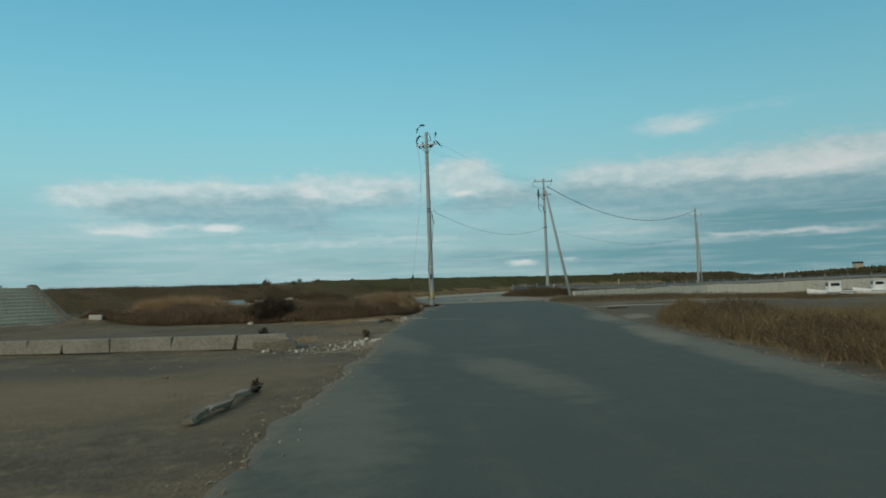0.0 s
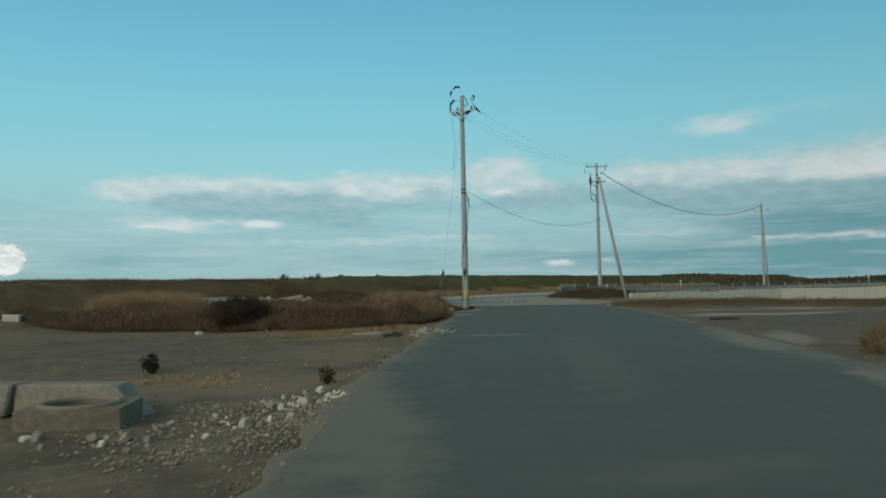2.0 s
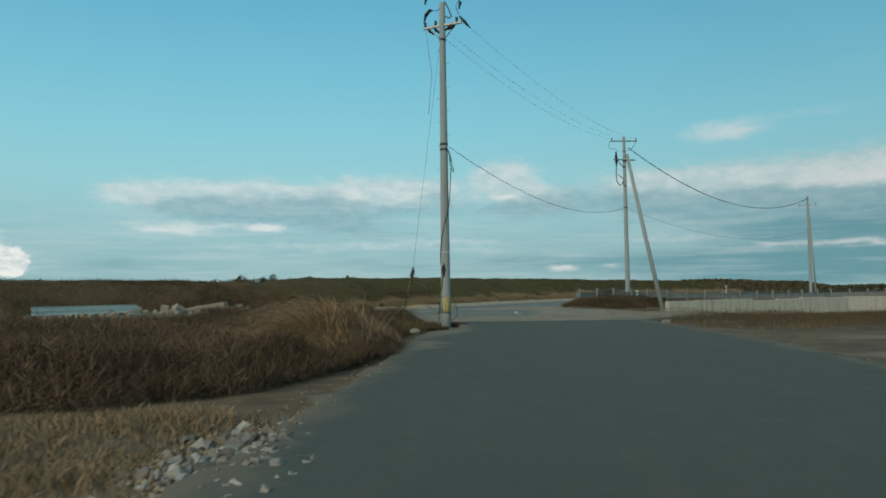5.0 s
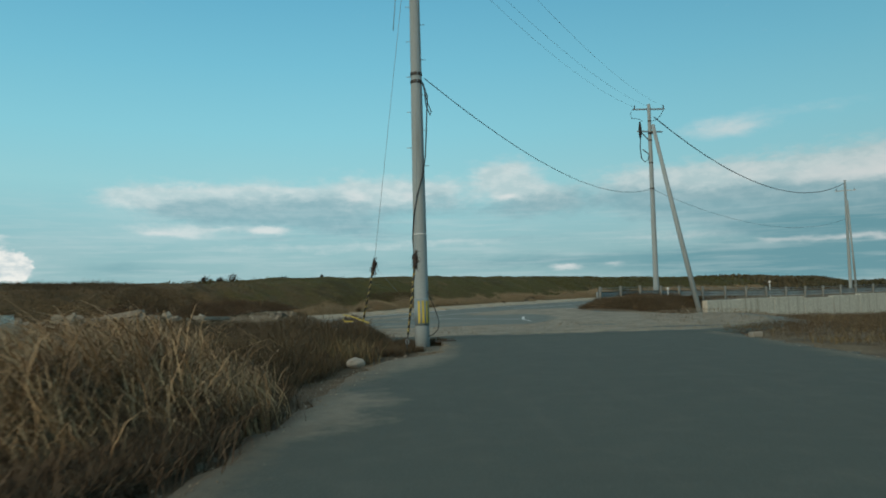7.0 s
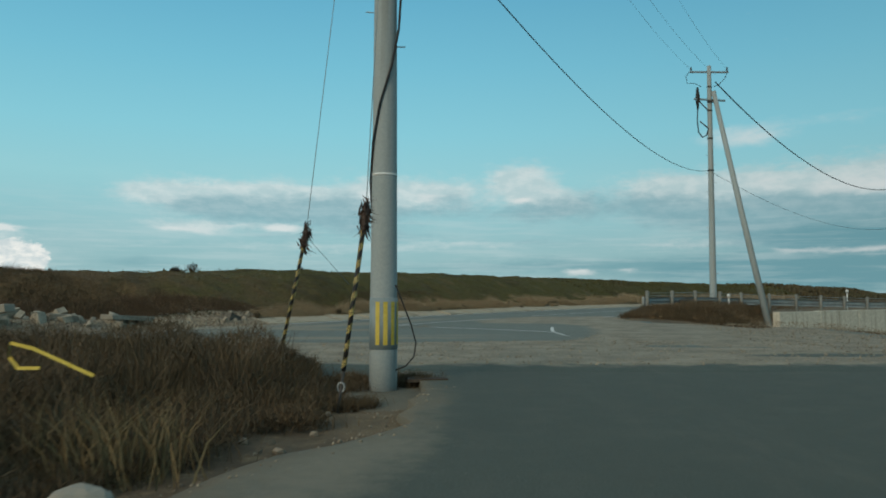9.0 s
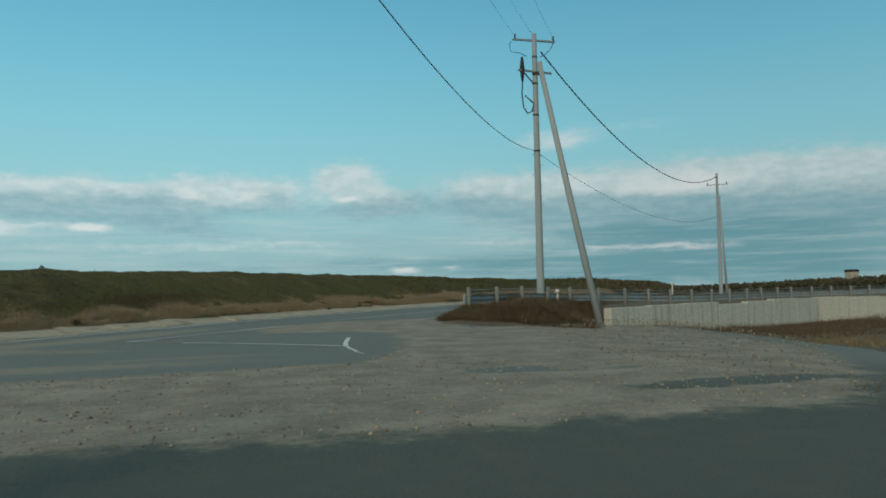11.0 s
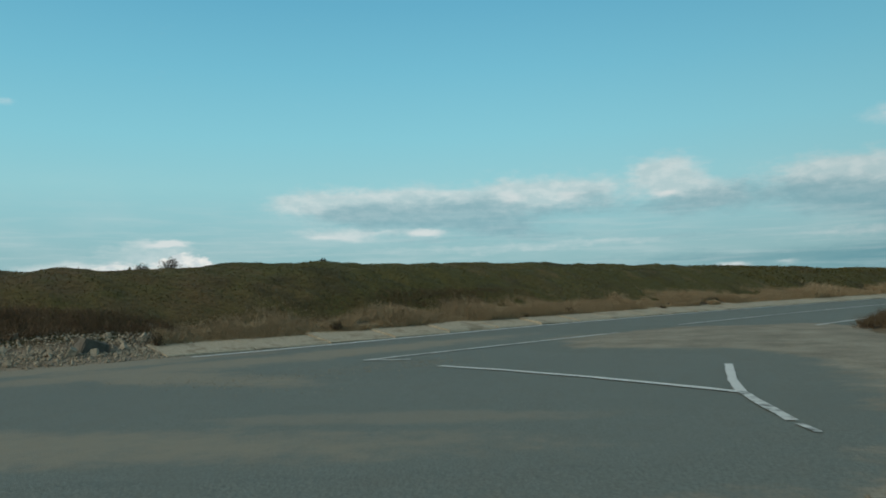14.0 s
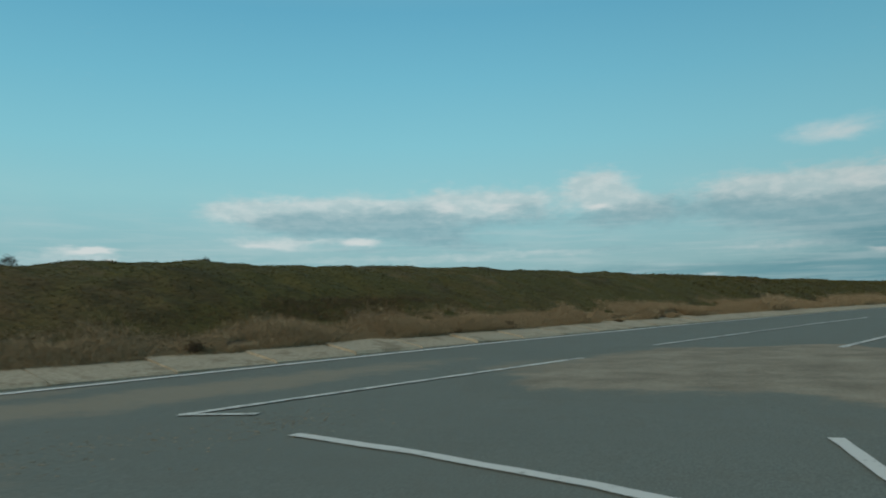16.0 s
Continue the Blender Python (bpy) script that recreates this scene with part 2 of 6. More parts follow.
# ---- materials ----
def material(name, make, rough=0.9, metal=0.0, bump=0.0, spec=0.3):
    """make(N, object coordinates) returns a colour and a height or None."""
    m = bpy.data.materials.new(name)
    m.use_nodes = True
    k = Nodes(m.node_tree)
    bsdf, out = k.n("ShaderNodeBsdfPrincipled"), k.n("ShaderNodeOutputMaterial")
    k.t.links.new(bsdf.outputs[0], out.inputs[0])
    geo = k.n("ShaderNodeNewGeometry")
    co = geo.outputs["Position"]
    k.island = geo.outputs["Random Per Island"]
    k.each = k.n("ShaderNodeObjectInfo").outputs["Random"]
    colour, height = make(k, co)
    k.put(bsdf, "Base Color", colour if hasattr(colour, "links") else (*colour, 1))
    k.put(bsdf, "Roughness", rough)
    k.put(bsdf, "Metallic", metal)
    k.put(bsdf, "Specular IOR Level", spec)
    if height is not None and bump:
        b = k.n("ShaderNodeBump")
        b.inputs["Strength"].default_value, b.inputs["Distance"].default_value = 0.8, bump
        k.put(b, "Height", height)
        k.t.links.new(b.outputs[0], bsdf.inputs["Normal"])
    return m


def two(a, b, scale, scale2=None, amount=0.5):
    """Colour between a and b by noise at two scales, with relief."""
    def make(k, co):
        big = k.noise(co, scale, 5, 0.6)
        fine = k.noise(co, scale2 or scale * 14, 4, 0.65)
        f = k.step(k.math("ADD", k.math("MULTIPLY", big, 1 - amount), k.math("MULTIPLY", fine, amount)), 0.32, 0.68)
        return k.mix(f, a, b), fine
    return make


def ellipses(k, co, items, ragged=1.5):
    """Soft ragged patches on the ground: x, y, half length, half width, turn in degrees."""
    wx = k.math("ADD", k.math("SUBTRACT", k.noise(co, 0.8, 5, 0.65), 0.5), k.math("MULTIPLY", k.math("SUBTRACT", k.noise(co, 3.1, 4, 0.7), 0.5), 0.8))
    total = None
    for x, y, ra, rb, turn, w in items:
        c, s = math.cos(radians(turn)), math.sin(radians(turn))
        d = k.vec("SUBTRACT", co, (x, y, 0))
        p = k.math("MULTIPLY", k.vec("DOT_PRODUCT", d, (c, s, 0)), 1 / ra)
        q = k.math("MULTIPLY", k.vec("DOT_PRODUCT", d, (-s, c, 0)), 1 / rb)
        r = k.math("ADD", k.math("MULTIPLY", p, p), k.math("MULTIPLY", q, q))
        g = k.math("MULTIPLY", k.step(k.math("ADD", r, k.math("MULTIPLY", wx, ragged * 2)), 1.7, 0.0), w)
        total = g if total is None else k.math("MAXIMUM", total, g)
    return total


def asphalt_make(base, patches, crumbling=False):
    def make(k, co):
        fine = k.noise(co, 60.0, 3, 0.7)
        mid = k.noise(co, 2.2, 5, 0.6)
        streak = k.noise(k.vec("MULTIPLY", co, (1.9, 0.10, 1.0)), 1.3, 5, 0.65)
        c = k.mix(k.step(fine, 0.3, 0.75), tuple(v * 0.72 for v in base), tuple(v * 1.25 for v in base))
        c = k.mix(k.math("MULTIPLY", k.step(mid, 0.42, 0.75), 0.25), c, DUST)
        c = k.mix(k.math("MULTIPLY", k.step(k.noise(co, 0.33, 4, 0.6), 0.45, 0.7), 0.3), c, tuple(v * 0.8 for v in base))
        c = k.mix(k.math("MULTIPLY", k.step(streak, 0.5, 0.8), 0.25), c, DUST)
        if patches:
            e = ellipses(k, co, patches)
            c = k.mix(k.math("MULTIPLY", e, k.math("ADD", 0.55, k.math("MULTIPLY", k.noise(co, 9.0, 4, 0.7), 0.5))), c, SAND)
        if crumbling:
            # dirt washed over the broken edges
            at = k.n("ShaderNodeAttribute")
            at.attribute_name = "inward"
            ragged = k.math("ADD", k.math("MULTIPLY", k.math("SUBTRACT", k.noise(co, 0.7, 5, 0.65), 0.5), 1.9), k.math("MULTIPLY", k.math("SUBTRACT", k.noise(co, 5.0, 4, 0.7), 0.5), 0.8))
            f = k.step(k.math("ADD", at.outputs["Fac"], ragged), 0.55, -0.05)
            c = k.mix(k.math("MULTIPLY", f, 0.85), c, k.mix(fine, (0.135, 0.120, 0.088), (0.235, 0.205, 0.150)))
            # grit and tar marks
            c = k.mix(k.math("MULTIPLY", k.step(k.noise(co, 34.0, 2, 0.5), 0.66, 0.74), 0.5), c, (0.26, 0.245, 0.21))
        return c, fine
    return make


DUST = (0.165, 0.158, 0.132)
SAND = (0.32, 0.275, 0.205)
EARTHY = (1.09, 1.0, 0.94)
M = {}
M["asphalt"] = material("asphalt", asphalt_make((0.096, 0.111, 0.094), SAND_ON_LANE, True), 0.88, bump=0.01)
M["asphalt_main"] = material("asphalt_main", asphalt_make((0.192, 0.212, 0.190), SAND_ON_MAIN), 0.88, bump=0.01)
def apron_make(k, co):
    at = k.n("ShaderNodeAttribute")
    at.attribute_name = "cover"
    base, fine = asphalt_make((0.192, 0.212, 0.190), SAND_ON_MAIN)(k, co)
    lane = asphalt_make((0.093, 0.112, 0.096), SAND_ON_LANE)(k, co)[0]
    base = k.mix(k.step(k.vec("DOT_PRODUCT", co, (0.0, 1.0, 0.0)), 25.5, 30.0), lane, base)
    mid, tiny = k.noise(co, 1.1, 5, 0.65), k.noise(co, 24.0, 4, 0.7)
    stone = k.mix(k.step(k.math("ADD", k.math("MULTIPLY", mid, 0.55), k.math("MULTIPLY", tiny, 0.45)), 0.34, 0.66), (0.195, 0.170, 0.130), (0.39, 0.340, 0.262))
    f = k.math("ADD", at.outputs["Fac"], k.math("MULTIPLY", k.math("SUBTRACT", k.noise(co, 1.7, 6, 0.7), 0.5), 1.1))
    f = k.math("SUBTRACT", f, k.math("MULTIPLY", ellipses(k, co, BARE_IN_GRAVEL, 0.8), 1.1))
    return k.mix(k.step(f, 0.33, 0.68), base, stone), tiny


M["apron"] = material("apron", apron_make, 0.95, bump=0.02)
M["gravel"] = material("gravel", two((0.15, 0.14, 0.12), (0.29, 0.265, 0.225), 0.7, 26.0, 0.6), 0.95, bump=0.03)


def ground_make(k, co):
    big = k.noise(co, 0.16, 5, 0.65)
    mid = k.noise(co, 1.3, 5, 0.65)
    fine = k.noise(co, 22.0, 4, 0.7)
    patch = k.noise(k.vec("ADD", co, (3.0, 8.0, 0.0)), 0.5, 6, 0.7)
    tuft = k.noise(k.vec("ADD", co, (11.0, 2.0, 0.0)), 3.6, 5, 0.7)
    c = k.mix(k.step(mid, 0.35, 0.68), (0.122, 0.101, 0.070), (0.205, 0.168, 0.114))
    c = k.mix(k.step(big, 0.42, 0.62), c, k.mix(mid, (0.155, 0.123, 0.074), (0.245, 0.200, 0.128)))
    c = k.mix(k.math("MULTIPLY", k.step(fine, 0.35, 0.75), 0.5), c, (0.088, 0.077, 0.060))
    c = k.mix(k.math("MULTIPLY", k.step(patch, 0.48, 0.64), 0.6), c, (0.078, 0.070, 0.052))
    c = k.mix(k.math("MULTIPLY", k.step(tuft, 0.54, 0.68), 0.5), c, (0.30, 0.246, 0.155))
    c = k.mix(k.math("MULTIPLY", k.step(tuft, 0.44, 0.32), 0.5), c, (0.070, 0.063, 0.047))
    # a paved yard of old asphalt beside the lane and a pale concrete slab across from it
    c = k.mix(k.math("MULTIPLY", ellipses(k, co, YARD_DARK, 0.35), 0.8), c, k.mix(fine, (0.085, 0.076, 0.062), (0.150, 0.130, 0.100)))
    c = k.mix(k.math("MULTIPLY", ellipses(k, co, YARD_TAN, 0.4), 0.75), c, k.mix(fine, (0.20, 0.152, 0.09), (0.30, 0.232, 0.145)))
    c = k.mix(k.math("MULTIPLY", ellipses(k, co, YARD_PALE, 0.3), 0.8), c, k.mix(fine, (0.33, 0.305, 0.26), (0.48, 0.445, 0.38)))
    return k.mix(1.0, c, EARTHY, "MULTIPLY"), k.math("ADD", fine, k.math("MULTIPLY", mid, 1.2))


M["ground"] = material("ground", ground_make, 0.95, bump=0.05)
M["dune_soil"] = material("dune_soil", two((0.050, 0.050, 0.022), (0.095, 0.080, 0.042), 0.35, 6.0, 0.5), 0.95, bump=0.1)
M["steps_concrete"] = material("steps_concrete", two((0.33, 0.285, 0.215), (0.52, 0.455, 0.355), 0.5, 9.0, 0.5), 0.95, bump=0.01)
M["white_paint"] = material("white_paint", two((0.76, 0.71, 0.63), (0.90, 0.86, 0.78), 2.5, 14.0), 0.9)
M["well_concrete"] = material("well_concrete", two((0.125, 0.108, 0.078), (0.25, 0.22, 0.168), 1.6, 14.0, 0.5), 0.95, bump=0.012)
M["ruin_stone"] = material("ruin_stone", two((0.23, 0.200, 0.150), (0.44, 0.392, 0.312), 2.2, 20.0, 0.5), 0.95, bump=0.012)
M["old_concrete"] = material("old_concrete", two((0.105, 0.094, 0.072), (0.205, 0.185, 0.145), 1.6, 18.0, 0.5), 0.95, bump=0.012)
M["concrete"] = material("concrete", two((0.155, 0.145, 0.115), (0.29, 0.27, 0.225), 0.8, 14.0, 0.45), 0.9, bump=0.01)


def stained_make(k, co):
    fine = k.noise(co, 9.0, 5, 0.6)
    drip = k.noise(k.vec("MULTIPLY", co, (2.2, 2.2, 0.12)), 1.6, 4, 0.6)
    c = k.mix(k.step(fine, 0.3, 0.7), (0.45, 0.425, 0.35), (0.62, 0.59, 0.50))
    c = k.mix(k.math("MULTIPLY", k.step(drip, 0.5, 0.72), 0.6), c, (0.25, 0.21, 0.15))
    return c, fine


M["wall_concrete"] = material("wall_concrete", stained_make, 0.9, bump=0.01)


def pole_make(k, co):
    fine = k.noise(co, 30.0, 4, 0.6)
    drip = k.noise(k.vec("MULTIPLY", co, (6.0, 6.0, 0.25)), 1.5, 4, 0.6)
    c = k.mix(k.step(fine, 0.3, 0.7), (0.31, 0.35, 0.352), (0.35, 0.39, 0.39))
    return k.mix(k.math("MULTIPLY", k.step(drip, 0.52, 0.75), 0.5), c, (0.20, 0.20, 0.175)), fine


M["pole"] = material("pole", pole_make, 0.85, bump=0.004)
M["pole_band"] = material("pole_band", two((0.20, 0.25, 0.26), (0.27, 0.32, 0.33), 4.0, 40.0), 0.7)
M["steel"] = material("steel", two((0.26, 0.28, 0.29), (0.40, 0.42, 0.42), 3.0, 30.0), 0.5, 0.7)
M["dark_steel"] = material("dark_steel", two((0.05, 0.05, 0.048), (0.11, 0.10, 0.09), 6.0, 40.0), 0.6, 0.4)
M["cable"] = material("cable", two((0.012, 0.013, 0.014), (0.03, 0.03, 0.03), 5.0, 40.0), 0.6)
M["wire"] = material("wire", two((0.20, 0.26, 0.28), (0.28, 0.34, 0.36), 5.0, 40.0), 0.7)
M["yellow"] = material("yellow", two((0.48, 0.36, 0.045), (0.66, 0.50, 0.10), 5.0, 40.0), 0.6)
M["sleeve_yellow"] = material("sleeve_yellow", two((0.68, 0.50, 0.14), (0.82, 0.64, 0.24), 5.0, 40.0), 0.6)
M["rust"] = material("rust", two((0.022, 0.015, 0.011), (0.065, 0.038, 0.025), 6.0, 40.0), 0.9, bump=0.004)
M["black"] = material("black", two((0.012, 0.012, 0.012), (0.035, 0.033, 0.03), 6.0, 40.0), 0.6)
M["rail"] = material("rail", two((0.20, 0.22, 0.22), (0.34, 0.36, 0.35), 1.4, 20.0), 0.55, 0.15)
M["rail_post"] = material("rail_post", two((0.15, 0.155, 0.14), (0.24, 0.245, 0.225), 2.0, 24.0), 0.6, 0.1)
M["white_gloss"] = material("white_gloss", two((0.62, 0.63, 0.62), (0.80, 0.80, 0.78), 1.5, 12.0), 0.4)
M["tinted"] = material("tinted", two((0.01, 0.015, 0.02), (0.02, 0.03, 0.035), 2.0), 0.1, spec=0.6)
M["blue_paint"] = material("blue_paint", two((0.04, 0.13, 0.22), (0.07, 0.19, 0.30), 1.5, 12.0), 0.45)
M["stone"] = material("stone", lambda k, co: (k.mix(k.each, (0.13, 0.105, 0.075), k.mix(k.noise(co, 12.0, 4), (0.22, 0.185, 0.14), (0.40, 0.345, 0.27))), k.noise(co, 25.0, 4)), 0.9, bump=0.01)
M["pale_stone"] = material("pale_stone", lambda k, co: (k.mix(k.each, (0.22, 0.192, 0.15), (0.64, 0.60, 0.52)), k.noise(co, 25.0, 4)), 0.9, bump=0.01)
M["dark_stone"] = material("dark_stone", two((0.085, 0.078, 0.066), (0.17, 0.155, 0.13), 5.0, 30.0), 0.9, bump=0.01)
M["grey_stone"] = material("grey_stone", lambda k, co: (k.mix(k.each, (0.13, 0.122, 0.105), (0.42, 0.40, 0.36)), k.noise(co, 25.0, 4)), 0.9, bump=0.01)
M["stones"] = material("stones", lambda k, co: (k.mix(k.island, (0.165, 0.138, 0.100), (0.40, 0.345, 0.262)), k.noise(co, 30.0, 3)), 0.92, bump=0.005)


def kerb_make(k, co):
    fine, mid = k.noise(co, 16.0, 5, 0.65), k.noise(co, 1.6, 5, 0.7)
    c = k.mix(k.step(fine, 0.3, 0.7), (0.35, 0.305, 0.228), (0.50, 0.442, 0.338))
    return k.mix(k.math("MULTIPLY", k.step(mid, 0.52, 0.66), 0.6), c, (0.20, 0.162, 0.105)), fine


M["kerb_sand"] = material("kerb_sand", kerb_make, 0.95, bump=0.02)


def paint_make(k, co):
    wear = k.noise(co, 7.0, 5, 0.7)
    wide = k.noise(co, 1.1, 4, 0.6)
    worn = k.step(k.math("ADD", k.math("MULTIPLY", wear, 0.75), k.math("MULTIPLY", wide, 0.4)), 0.53, 0.72)
    return k.mix(worn, (0.68, 0.69, 0.66), (0.20, 0.20, 0.19)), wear


M["road_paint"] = material("road_paint", paint_make, 0.8)
M["edge_paint"] = material("edge_paint", lambda k, co: (k.mix(k.step(k.noise(co, 9.0, 5, 0.7), 0.58, 0.76), (0.70, 0.705, 0.68), (0.25, 0.25, 0.23)), None), 0.8)


def leafy(a, b, c, patch=0.5):
    """Plants: each blade or leaf its own tone between a and b, in drifts towards c."""
    def make(k, co):
        tone = k.mix(k.island, a, b)
        drift = k.step(k.noise(co, patch, 4, 0.6), 0.42, 0.62)
        return k.mix(1.0, k.mix(k.math("MULTIPLY", drift, 0.7), tone, c), EARTHY, "MULTIPLY"), None
    return make


def bank_make(k, co):
    """Low scrub: olive where it thrives, brown where it died back."""
    fine, mid, big = k.noise(co, 7.0, 4, 0.65), k.noise(co, 0.9, 5, 0.6), k.noise(co, 0.11, 4, 0.6)
    green = k.mix(k.step(fine, 0.3, 0.7), (0.060, 0.060, 0.018), (0.104, 0.098, 0.031))
    brown = k.mix(k.step(fine, 0.3, 0.7), (0.086, 0.062, 0.030), (0.138, 0.100, 0.052))
    side = k.math("MULTIPLY", k.vec("DOT_PRODUCT", co, (0.559, 0.829, 0.0)), 0.028)
    f = k.math("SUBTRACT", k.math("ADD", k.math("MULTIPLY", mid, 0.5), k.math("MULTIPLY", big, 0.6)), k.math("MINIMUM", k.math("SUBTRACT", side, 0.90), 0.16))
    c = k.mix(k.step(f, 0.38, 0.68), green, brown)
    c = k.mix(k.math("MULTIPLY", k.step(k.noise(co, 0.38, 4, 0.65), 0.52, 0.66), 0.6), c, (0.046, 0.040, 0.018))
    c = k.mix(k.math("MULTIPLY", k.step(k.noise(k.vec("ADD", co, (9.0, 4.0, 0.0)), 0.6, 5, 0.65), 0.56, 0.70), 0.6), c, (0.17, 0.128, 0.066))
    return k.mix(1.0, c, EARTHY, "MULTIPLY"), k.math("ADD", mid, fine)


M["reed"] = material("reed", leafy((0.12, 0.080, 0.044), (0.58, 0.435, 0.255), (0.24, 0.168, 0.095), 1.6), 0.8)
M["brown_weed"] = material("brown_weed", leafy((0.066, 0.049, 0.034), (0.235, 0.174, 0.114), (0.092, 0.066, 0.043), 0.45), 0.9)
M["dark_weed"] = material("dark_weed", leafy((0.056, 0.045, 0.029), (0.150, 0.118, 0.074), (0.085, 0.070, 0.041), 0.9), 0.9)
M["dark_leaf"] = material("dark_leaf", leafy((0.020, 0.018, 0.013), (0.052, 0.043, 0.028), (0.028, 0.023, 0.016), 1.5), 0.85)
M["dun_grass"] = material("dun_grass", leafy((0.15, 0.118, 0.070), (0.36, 0.29, 0.185), (0.24, 0.19, 0.12), 0.6), 0.88)
M["bush_leaf"] = material("bush_leaf", leafy((0.026, 0.020, 0.015), (0.080, 0.060, 0.042), (0.040, 0.030, 0.022), 1.5), 0.9)
M["dune_leaf"] = material("dune_leaf", bank_make, 0.9)
M["dune_cover"] = material("dune_cover", bank_make, 0.95, bump=0.08)
M["tan_grass"] = material("tan_grass", leafy((0.185, 0.152, 0.096), (0.44, 0.372, 0.250), (0.30, 0.250, 0.162), 0.5), 0.85)
M["olive_grass"] = material("olive_grass", leafy((0.090, 0.074, 0.038), (0.28, 0.232, 0.128), (0.15, 0.122, 0.066), 0.35), 0.88)
M["far_wood"] = material("far_wood", leafy((0.055, 0.056, 0.032), (0.085, 0.082, 0.046), (0.085, 0.070, 0.042), 0.03), 0.9)
M["tuft"] = material("tuft", two((0.045, 0.032, 0.027), (0.125, 0.092, 0.075), 14.0, 60.0), 0.95)
M["debris"] = material("debris", two((0.035, 0.026, 0.020), (0.085, 0.066, 0.048), 8.0, 50.0), 0.95)


# ---- small mesh tools ----
rng = np.random.default_rng(7)


def mesh_of(name, verts, tris=None, quads=None, mat=None, smooth=False):
    """A mesh from arrays of corners, triangles and quads."""
    me = bpy.data.meshes.new(name)
    verts = np.asarray(verts, dtype=np.float32)
    loops, starts, at = [], [], 0
    for f, k in ((tris, 3), (quads, 4)):
        if f is not None and len(f):
            f = np.asarray(f, dtype=np.int32)
            loops.append(f.ravel())
            starts.append(at + np.arange(len(f), dtype=np.int32) * k)
            at += f.size
    loops, starts = np.concatenate(loops), np.concatenate(starts)
    me.vertices.add(len(verts))
    me.vertices.foreach_set("co", verts.ravel())
    me.loops.add(len(loops))
    me.loops.foreach_set("vertex_index", loops)
    me.polygons.add(len(starts))
    me.polygons.foreach_set("loop_start", starts)
    if mat:
        me.materials.append(M[mat])
    me.update(calc_edges=True)
    if smooth:
        me.polygons.foreach_set("use_smooth", np.ones(len(starts), dtype=bool))
    return me


def from_bm(name, bm, mat, smooth=False):
    me = bpy.data.meshes.new(name)
    bm.to_mesh(me)
    bm.free()
    me.materials.append(M[mat])
    if smooth:
        me.polygons.foreach_set("use_smooth", np.ones(len(me.polygons), dtype=bool))
    return me


def part(name, me, parent=None, label=""):
    ob = new(name, me)
    ob.parent = parent
    return tagged(ob, label)


def empty(name, x, y, z, label, category, group="", rz=0.0):
    ob = new(name)
    ob.matrix_world = pose(x, y, z, 0, 0, rz)
    return tagged(ob, label, category, group)


def box(mat, size, centre=(0, 0, 0), bevel=0.0, turn=None, rough=0.0):
    bm = bmesh.new()
    bmesh.ops.create_cube(bm, size=1.0)
    bmesh.ops.scale(bm, vec=size, verts=bm.verts)
    if bevel:
        bmesh.ops.bevel(bm, geom=bm.edges[:], offset=bevel, segments=1, affect="EDGES")
    if rough:
        for v in bm.verts:
            v.co += Vector([(random.random() - 0.5) * rough for _ in range(3)])
    if turn is not None:
        bmesh.ops.transform(bm, matrix=turn, verts=bm.verts)
    bmesh.ops.translate(bm, vec=centre, verts=bm.verts)
    return from_bm("box", bm, mat)


def tube(mat, pts, radii, seg=10, cap=True, smooth=True):
    """A round bar along points, its radius given at each."""
    pts = [Vector(p) for p in pts]
    if not hasattr(radii, "__len__"):
        radii = [radii] * len(pts)
    vs, qs, ts = [], [], []
    side = None
    for i, p in enumerate(pts):
        d = (pts[min(i + 1, len(pts) - 1)] - pts[max(i - 1, 0)]).normalized()
        if side is None:
            side = d.orthogonal().normalized()
        side = (side - d * side.dot(d)).normalized()
        up = d.cross(side)
        for k in range(seg):
            a = 2 * math.pi * k / seg
            vs.append(p + (side * math.cos(a) + up * math.sin(a)) * radii[i])
    for i in range(len(pts) - 1):
        for k in range(seg):
            a, b = i * seg + k, i * seg + (k + 1) % seg
            qs.append((a, b, b + seg, a + seg))
    if cap:
        n = len(vs)
        vs += [pts[0], pts[-1]]
        last = (len(pts) - 1) * seg
        for k in range(seg):
            ts.append((n, (k + 1) % seg, k))
            ts.append((n + 1, last + k, last + (k + 1) % seg))
    return mesh_of("tube", [tuple(v) for v in vs], ts, qs, mat, smooth)


def sag(a, b, drop, n=18):
    a, b = Vector(a), Vector(b)
    return [a.lerp(b, i / n) - Vector((0, 0, drop * 4 * (i / n) * (1 - i / n))) for i in range(n + 1)]


def rock_mesh(seed, flat=0.75, fine=1):
    bm = bmesh.new()
    bmesh.ops.create_icosphere(bm, subdivisions=fine, radius=0.5)
    r = random.Random(seed)
    for v in bm.verts:
        v.co *= (0.72 + 0.55 * r.random()) if fine == 1 else (0.88 + 0.16 * r.random())
        v.co.z *= flat
    return from_bm("rock", bm, "stone")


def chunk_mesh(seed):
    """A broken lump of concrete: a box with knocked corners."""
    bm = bmesh.new()
    bmesh.ops.create_cube(bm, size=1.0)
    bmesh.ops.bevel(bm, geom=bm.edges[:], offset=0.10, segments=1, affect="EDGES")
    r = random.Random(seed)
    for v in bm.verts:
        v.co += Vector([(r.random() - 0.5) * 0.3 for _ in range(3)])
    return from_bm("chunk", bm, "stone")


